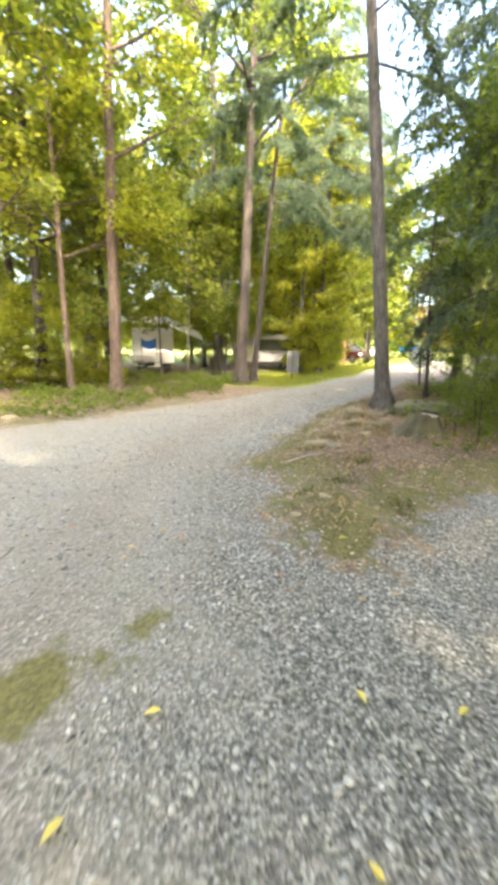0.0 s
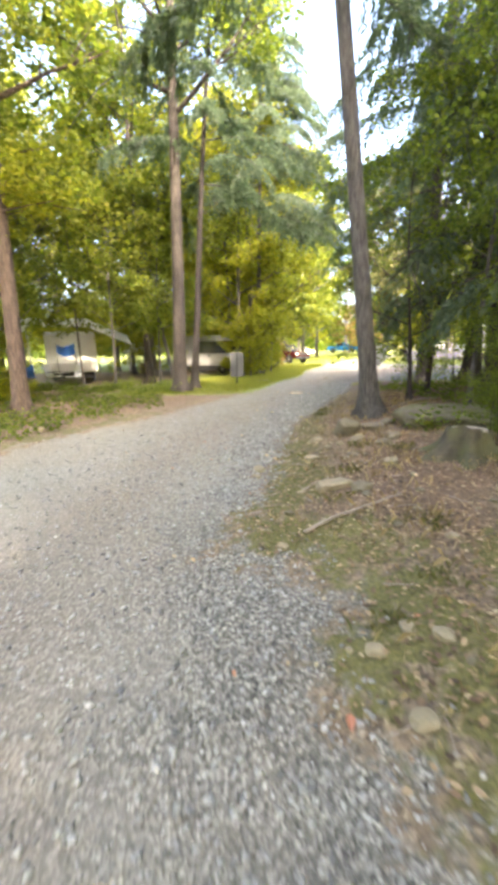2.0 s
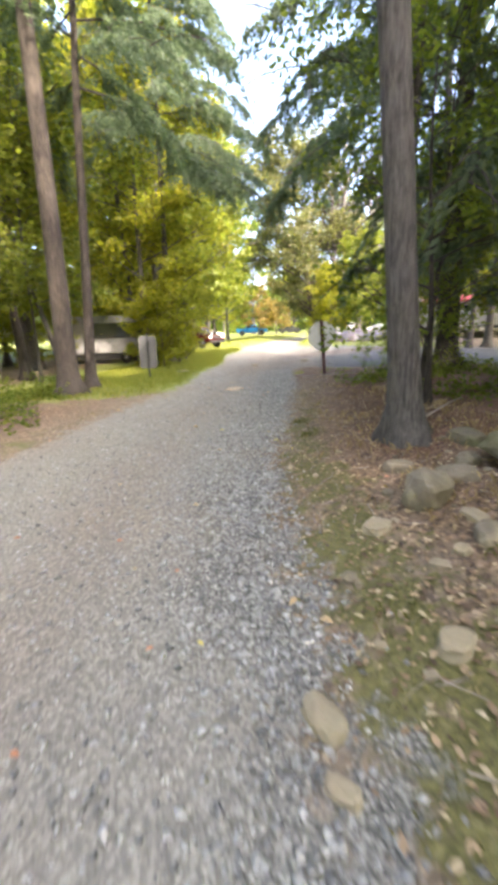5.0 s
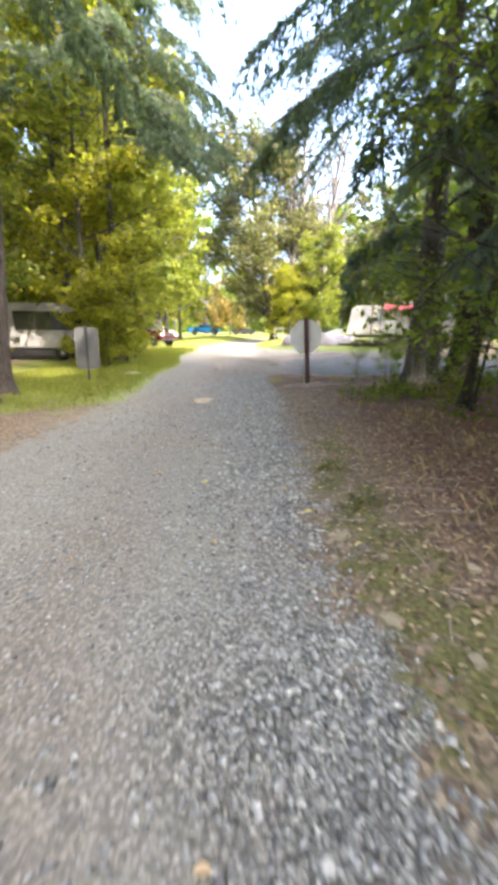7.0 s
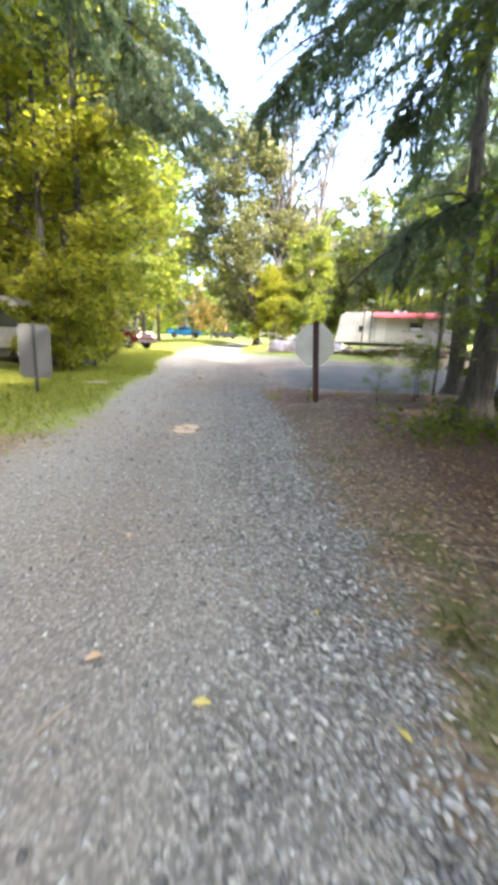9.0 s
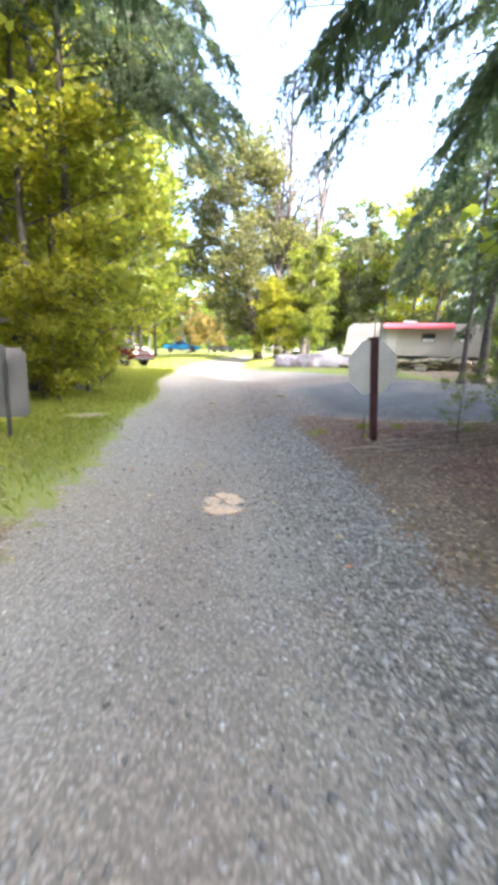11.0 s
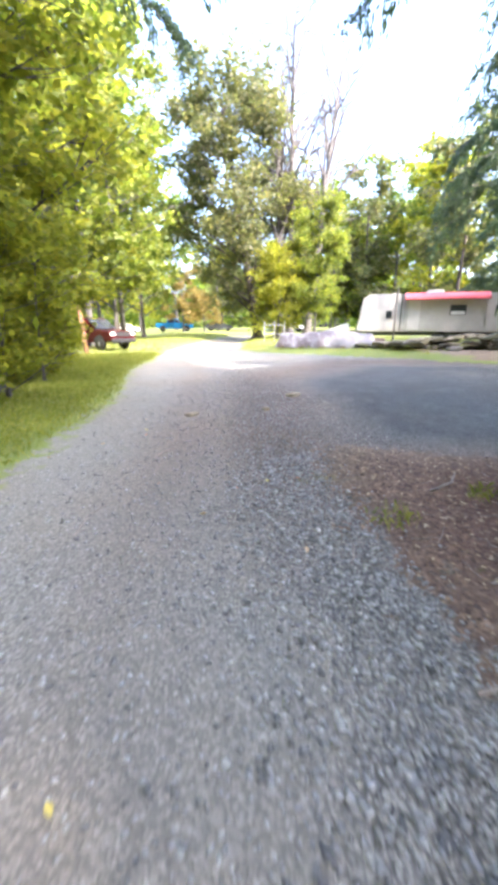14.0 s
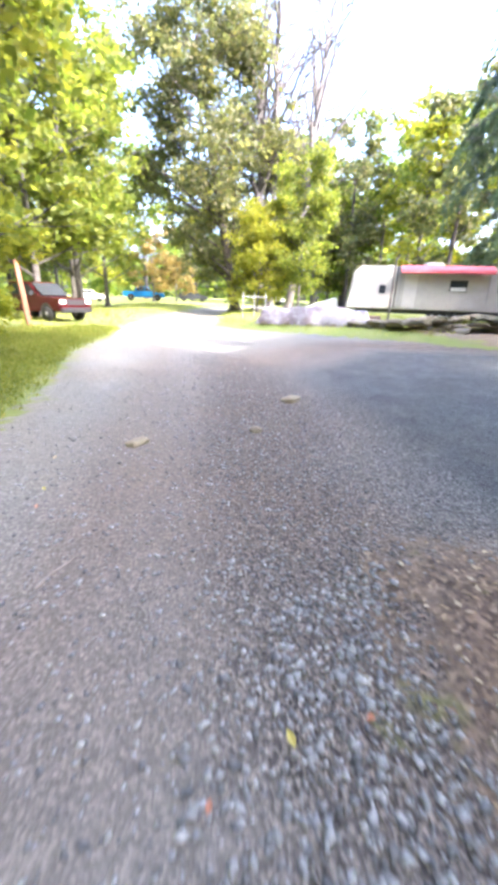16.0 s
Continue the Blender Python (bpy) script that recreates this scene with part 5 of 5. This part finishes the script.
stick([(6.12, 19.9, 0), (6.25, 20.0, 0), (6.41, 20.09, 0)], 0.012)


rng = np.random.default_rng(17)
for k in range(16):
    x, y, a = rng.uniform(6.9, 9.6), rng.uniform(14.9, 17.3), rng.uniform(-0.9, 0.5)
    if signed(np.array([x]), np.array([y]), GRAVEL_AREA)[0] < 0.0:
        d = rng.uniform(0.2, 0.55)
        stick([(x, y, 0), (x + d * math.cos(a), y + d * math.sin(a), 0.015), (x + 1.8 * d * math.cos(a + 0.25), y + 1.8 * d * math.sin(a + 0.25), 0.01)], rng.uniform(0.007, 0.018))


def paw_print():
    """A tan paw mark laid on the gravel: one pad and four toes."""
    ob = thing("paw_mark", "faded tan paw print painted on the gravel", "ground marking", pose(4.17, 15.07, ground_z(4.17, 15.07) + 0.013, 0, 0, -32))
    rng = np.random.default_rng(4)

    def blob(cx, cy, rx, ry):
        bm = bmesh.new()
        ring = [bm.verts.new((cx + rx * math.cos(a) * rng.uniform(0.72, 1.12), cy + ry * math.sin(a) * rng.uniform(0.72, 1.12), rng.uniform(-0.002, 0.002))) for a in np.linspace(0, 6.2832, 40, endpoint=False)]
        ext = bmesh.ops.extrude_face_region(bm, geom=[bm.faces.new(ring)])
        bmesh.ops.translate(bm, verts=[q for q in ext["geom"] if isinstance(q, bmesh.types.BMVert)], vec=(0, 0, -0.03))
        return bm

    part("pad", from_bm("pad", blob(0, -0.13, 0.20, 0.13), SAND), ob)
    for k, (cx, cy, rx, ry) in enumerate(((-0.115, 0.07, 0.09, 0.10), (-0.02, 0.215, 0.08, 0.085), (0.07, 0.205, 0.075, 0.085), (0.10, 0.06, 0.10, 0.115))):
        part("toe", from_bm("toe", blob(cx, cy, rx, ry), SAND), ob, at=pose(0, 0, 0.0025 * (k + 1)))
    for k in range(38):
        a, d = rng.uniform(0, 6.283), rng.uniform(0.2, 0.36)
        e = rng.uniform(0.006, 0.022)
        part("sand_crumb", from_bm("sand_crumb", blob(d * math.cos(a) * 0.85, d * math.sin(a) + 0.02, e, e * 0.8), SAND), ob)


paw_print()


# ---- fallen leaves that stand out ----
def leaf_mesh(size, curl, mat):
    bm = bmesh.new()
    outline = [(0, -0.5), (0.18, -0.3), (0.27, -0.02), (0.17, 0.28), (0, 0.55), (-0.17, 0.28), (-0.27, -0.02), (-0.18, -0.3)]
    mid = [bm.verts.new((0, y * size, 0)) for y in (-0.3, -0.02, 0.28)]
    rim = [bm.verts.new((x * size, y * size, curl * size * (abs(x) * 1.4 + 0.25 * y * y))) for x, y in outline]
    for q in ((rim[0], rim[1], mid[0]), (rim[0], mid[0], rim[7]), (rim[1], rim[2], mid[1], mid[0]), (rim[7], mid[0], mid[1], rim[6]), (rim[2], rim[3], mid[2], mid[1]), (rim[6], mid[1], mid[2], rim[5]), (rim[3], rim[4], mid[2]), (rim[5], mid[2], rim[4])):
        bm.faces.new(q)
    bm.faces.new((bm.verts.new((0.01 * size, -0.5 * size, 0)), bm.verts.new((0.012 * size, -0.8 * size, 0.02)), bm.verts.new((-0.012 * size, -0.8 * size, 0.02)), bm.verts.new((-0.01 * size, -0.5 * size, 0))))
    return from_bm("fallen_leaf", bm, mat)


LEAVES = {"yellow": leaf_mesh(0.072, 0.5, LEAF_BRIGHT), "red": leaf_mesh(0.066, 0.6, LEAF_RED), "tan": leaf_mesh(0.075, 0.8, LEAF_TAN)}
spots = [(1.06, 4.31, "yellow"), (0.89, 0.51, "yellow"), (1.8, 0.66, "yellow"), (2.23, 0.61, "yellow"), (1.71, 0.04, "yellow"), (0.69, 0.08, "yellow"), (2.52, 10.77, "yellow"), (6.81, 18.47, "yellow"),
         (7.13, 18.35, "red"), (1.46, 1.61, "red"), (1.97, 2.09, "yellow"), (4.67, 13.97, "tan"), (0.47, 2.2, "tan"), (0.66, 2.1, "red"), (5.2, 13.7, "red"), (3.0, 9.8, "yellow"), (3.1, 10.3, "yellow"), (2.95, 9.2, "yellow"),
         (1.15, 6.62, "yellow"), (1.7, 6.7, "tan"), (1.78, 6.5, "tan"), (5.5, 14.1, "yellow"), (5.9, 18.1, "tan"), (1.35, 2.6, "red"), (0.3, 1.9, "tan"), (2.0, 5.7, "red"), (1.9, 4.6, "red"), (2.2, 4.9, "yellow"), (3.6, 15.6, "tan"), (4.4, 13.6, "red"), (6.3, 17.2, "tan"), (1.5, 8.2, "tan"), (2.6, 12.2, "tan"), (2.2, 11.2, "tan"), (0.9, 9.0, "tan")]
for x, y in rng.uniform((-1.5, -1), (7.5, 22), (110, 2)):
    spots.append((x, y, ("tan", "yellow", "tan", "red")[int(x * 100) % 4]))
for k, (x, y, c) in enumerate(spots):
    thing("fallen_leaf", {"yellow": "yellow fallen leaf on the gravel", "red": "reddish fallen leaf on the gravel", "tan": "dry tan fallen leaf on the gravel"}[c], "leaf",
          pose(x, y, ground_z(x, y) + 0.012, (k * 37) % 30 - 15, (k * 53) % 30 - 15, (k * 101) % 360) @ Matrix.Scale(0.7 + 0.05 * ((k * 7) % 9) - (0.25 if k > 34 else 0), 4), "scattered fallen leaves", data=LEAVES[c])


# ---- what nobody could count ----
def scatter(n, box_xy, seed):
    r = np.random.default_rng(seed)
    x, y = r.uniform(box_xy[0], box_xy[1], n), r.uniform(box_xy[2], box_xy[3], n)
    return r, x, y, signed(x, y, GRAVEL_AREA)


def crushed_stones():
    r, x, y, sd = scatter(330000, (-2.5, 13, -0.6, 29), 61)
    keep = (sd + r.normal(0, 0.16, len(x)) > -0.05) & (np.abs(x - lane_x(y)) < r.uniform(0.6, 3.2, len(x)))
    keep &= moss_patch(x, y) < 0.35
    keep &= r.uniform(0, 1, len(x)) < 0.35 + 0.65 / (1 + np.exp(-(x - lane_x(y) - 0.5) * 3))
    keep &= r.uniform(0, 1, len(x)) < np.clip((29 - y) / 11, 0, 1)
    x, y = x[keep][:50000], y[keep][:50000]
    # coarser loose stones thrown to the lane's outer side
    ox, oy = r.uniform(1.0, 8.0, 60000), r.uniform(4.5, 19.0, 60000)
    outer = (signed(ox, oy, GRAVEL_AREA) > r.uniform(-0.12, 0.1, len(ox))) & (ox > lane_x(oy) + r.uniform(-0.1, 0.8, len(ox))) & (signed(ox, oy, FRESH_AREA) < -0.3)
    ox, oy = ox[outer][:15000], oy[outer][:15000]
    big = np.concatenate([np.ones(len(x)), np.full(len(ox), 1.3)])
    x, y = np.concatenate([x, ox]), np.concatenate([y, oy])
    n = len(x)
    base = np.array([(0, 0, 0.8), (1, 0.1, 0), (0.15, 1, 0.15), (-0.95, 0.2, 0.1), (-0.1, -1, -0.1), (0.1, 0, -0.7)])
    tri = np.array([(0, 1, 2), (0, 2, 3), (0, 3, 4), (0, 4, 1), (5, 2, 1), (5, 3, 2), (5, 4, 3), (5, 1, 4)])
    s = (0.007 + 0.0135 * r.uniform(0, 1, n) ** 1.7) * big
    a = r.uniform(0, 6.28, n)
    v = base[None] * (1 + r.uniform(-0.35, 0.35, (n, 6, 3))) * s[:, None, None] * np.stack([r.uniform(0.8, 1.5, n), r.uniform(0.7, 1.1, n), r.uniform(0.6, 0.95, n)], 1)[:, None]
    vx = v[..., 0] * np.cos(a)[:, None] - v[..., 1] * np.sin(a)[:, None] + x[:, None]
    vy = v[..., 0] * np.sin(a)[:, None] + v[..., 1] * np.cos(a)[:, None] + y[:, None]
    vz = v[..., 2] + (height(x, y) + s * 0.35)[:, None]
    f = (tri[None] + 6 * np.arange(n)[:, None, None]).reshape(-1, 3)
    thing("crushed_gravel", "loose grey crushed gravel stones on the lane", "gravel", kind="stuff", data=fast_mesh("crushed_gravel", np.stack([vx, vy, vz], -1).reshape(-1, 3), f, PEBBLE))


def litter_leaves():
    r, x, y, sd = scatter(110000, (-9, 12, 1.5, 20), 62)
    keep = (sd < r.uniform(-0.6, 0.12, len(x))) & (r.uniform(0, 1, len(x)) < np.where((x < 5.5), 0.8, 0.35))
    x, y = x[keep][:14000], y[keep][:14000]
    rx, ry = r.uniform(0.9, 5.6, 23000), r.uniform(1.8, 13, 23000)
    near = signed(rx, ry, GRAVEL_AREA) < r.uniform(-0.7, 0.1, len(rx))
    bx, by = r.uniform(5.0, 11, 12000), r.uniform(13, 19, 12000)
    isle = signed(bx, by, GRAVEL_AREA) < r.uniform(-0.7, 0.1, len(bx))
    x, y = np.concatenate([x, rx[near], bx[isle]]), np.concatenate([y, ry[near], by[isle]])
    c = np.stack([x, y, height(x, y) + 0.012], 1)
    n = len(x)
    a, L = r.uniform(0, 6.283, n), 0.036 * r.uniform(0.5, 1.5, n)
    shape = np.array([(-0.5, 0, 0.1), (-0.2, 0.26, 0.22), (0.2, 0.24, 0.18), (0.5, 0.02, 0.12), (0.2, -0.26, 0.2), (-0.22, -0.22, 0.25)])
    p = shape[None] * (1 + r.uniform(-0.35, 0.35, (n, 6, 3))) * L[:, None, None]
    v = np.stack([p[..., 0] * np.cos(a)[:, None] - p[..., 1] * np.sin(a)[:, None], p[..., 0] * np.sin(a)[:, None] + p[..., 1] * np.cos(a)[:, None], p[..., 2] * r.uniform(0.2, 1.6, n)[:, None]], -1) + c[:, None]
    v = v.reshape(-1, 3)
    q = 6 * np.arange(n)[:, None]
    f = np.concatenate([q + np.array([[0, 1, 2, 3]]), q + np.array([[0, 3, 4, 5]])])
    thing("leaf_litter", "dry brown leaf litter covering the woodland floor", "leaves", kind="stuff", data=fast_mesh("leaf_litter", v, f, FALLEN))


def blades(name, label, n, box_xy, seed, length, test, mat):
    r, x, y, sd = scatter(n, box_xy, seed)
    keep = test(r, x, y, sd)
    x, y = x[keep], y[keep]
    n = len(x)
    z = height(x, y)
    a, b = r.uniform(0, 6.28, n), r.uniform(0.15, 0.75, n)
    L = length * r.uniform(0.35, 1.35, n)
    w = 0.002 + 0.015 * L
    dx, dy = np.cos(a), np.sin(a)
    p0 = np.stack([x - dy * w / 2, y + dx * w / 2, z - 0.005], 1)
    p1 = np.stack([x + dy * w / 2, y - dx * w / 2, z - 0.005], 1)
    p2 = np.stack([x + dx * L * b * 0.45 + dy * w * 0.35, y + dy * L * b * 0.45 - dx * w * 0.35, z + L * 0.6], 1)
    p3 = np.stack([x + dx * L * b, y + dy * L * b, z + L * (1 - 0.45 * b)], 1)
    v = np.stack([p0, p1, p2, p3], 1).reshape(-1, 3)
    thing(name, label, "grass", kind="stuff", data=fast_mesh(name, v, np.arange(n * 4).reshape(n, 4), mat))


crushed_stones()
litter_leaves()
blades("verge_grass", "long green grass on the sunny verge", 320000, (-2, 12, 15, 37), 63, 0.10,
       lambda r, x, y, sd: (sd < r.uniform(-0.5, 0.05, len(x))) & (sd > -4.2) & (np.hypot((x - 3.85) / 0.5, (y - 20.75) / 0.32) > 1) & (lawn_zone(x, y) > r.uniform(0.3, 1, len(x))) & (x < lane_x(y)), GRASS)
blades("sparse_grass", "short sparse grass and moss at the gravel's edge", 90000, (-2.2, 9.5, -0.6, 19), 64, 0.05,
       lambda r, x, y, sd: ((np.abs(sd + 0.3) < r.normal(0.1, 0.22, len(x))) & (wobble(x * 2.3, y * 2.3) > np.where(y < 8, 0.06, 0.10)) & (x > -0.3) & (y < 14)) | (moss_patch(x, y) > r.uniform(0.4, 1.8, len(x))), MOSS_GRASS)
blades("far_lawn_grass", "sunlit grass on the lawn beyond the lane", 34000, (8, 34, 27, 60), 65, 0.16,
       lambda r, x, y, sd: sd < r.uniform(-0.6, 0.0, len(x)), GRASS)


def tufts(r, x, y, sd):
    """Bright clumps beside the sign."""
    d = np.full(len(x), 9.0)
    for cx, cy, s in TUFTS:
        d = np.minimum(d, np.hypot(x - cx, y - cy) / s)
    return d < r.uniform(0, 1.1, len(x))


blades("grass_tufts", "bright green grass tufts beside the sign", 34000, (5.5, 10, 14.5, 19), 67, 0.10, tufts, GRASS)


BANK_TUFTS = ((2.9, 6.3, 0.16), (2.35, 5.35, 0.15), (1.95, 4.6, 0.13), (2.5, 3.95, 0.16), (2.2, 3.3, 0.16), (1.7, 3.05, 0.12), (2.65, 2.75, 0.16), (3.3, 5.9, 0.15), (2.1, 6.35, 0.12), (3.4, 9.6, 0.18), (3.7, 10.4, 0.16))


def bank_tufts(r, x, y, sd):
    d = np.full(len(x), 9.0)
    for cx, cy, s in BANK_TUFTS:
        d = np.minimum(d, np.hypot(x - cx, y - cy) / s)
    return d < r.uniform(0, 1.4, len(x))


blades("bank_grass_tufts", "short green grass tufts on the stony bank", 60000, (1.2, 4.5, 2.2, 11), 68, 0.075, bank_tufts, MOSS_GRASS)
blades("dry_straw", "dry straw-coloured grass lying among the leaf litter", 26000, (0.9, 6.0, 1.8, 13.5), 69, 0.10,
       lambda r, x, y, sd: (sd < r.uniform(-1.8, -0.05, len(x))) & (wobble(x * 1.9 + 3, y * 1.9) > r.uniform(-0.2, 0.35, len(x))), STRAW)


def litter_twigs():
    """Thin dead twigs strewn over the bank."""
    r, x, y, sd = scatter(2600, (0.9, 9.5, 1.8, 17.5), 70)
    keep = sd < -0.15
    runs = []
    for px, py, a, length, rad in zip(x[keep][:520], y[keep][:520], r.uniform(0, 6.283, 520), r.uniform(0.06, 0.34, 520), r.uniform(0.002, 0.006, 520)):
        q = np.linspace(-0.5, 0.5, 4) * length
        tx, ty = px + q * math.cos(a) + r.normal(0, 0.008, 4), py + q * math.sin(a) + r.normal(0, 0.008, 4)
        runs.append((np.stack([tx, ty, height(tx, ty) + 0.014 + r.uniform(0, 0.01, 4)], 1), [rad, rad, rad * 0.8, rad * 0.5]))
    v, f = tubes(runs, 5)
    thing("dead_twigs", "thin dead twigs strewn over the leaf litter", "twigs", kind="stuff", data=fast_mesh("dead_twigs", v, f, SILVER_WOOD, True))


litter_twigs()


def weeds():
    """Low leafy plants on the woodland floor."""
    r, x, y, sd = scatter(6500, (-10, 13, 4, 20), 66)
    keep = (sd < -0.9) & ((x > np.where(y < 8, 4.0 - 0.3 * np.clip(7 - y, 0, 2), 5.9)) | (x < 0)) & (wobble(x * 0.9, y * 0.9) > -0.1) & ((y < 13.2) | (x < 0))
    keep |= (x < -1.2) & (sd < -0.3) & (sd > -3) & (y < 14) & (wobble(x * 1.4, y * 1.4) > -0.25)
    x, y = x[keep][:2300], y[keep][:2300]
    k = 14
    h = r.uniform(0.08, 0.42, len(x))
    cx = np.repeat(x, k) + r.normal(0, 0.11, len(x) * k)
    cy = np.repeat(y, k) + r.normal(0, 0.11, len(x) * k)
    cz = np.repeat(height(x, y), k) + np.repeat(h, k) * r.uniform(0.15, 1, len(x) * k)
    v, f = leaf_quads(r, np.stack([cx, cy, cz], 1), 0.085, 0.1, 0.55)
    thing("woodland_weeds", "low green leafy weeds on the woodland floor", "weeds", kind="stuff", data=fast_mesh("woodland_weeds", v, f, LEAF))


weeds()
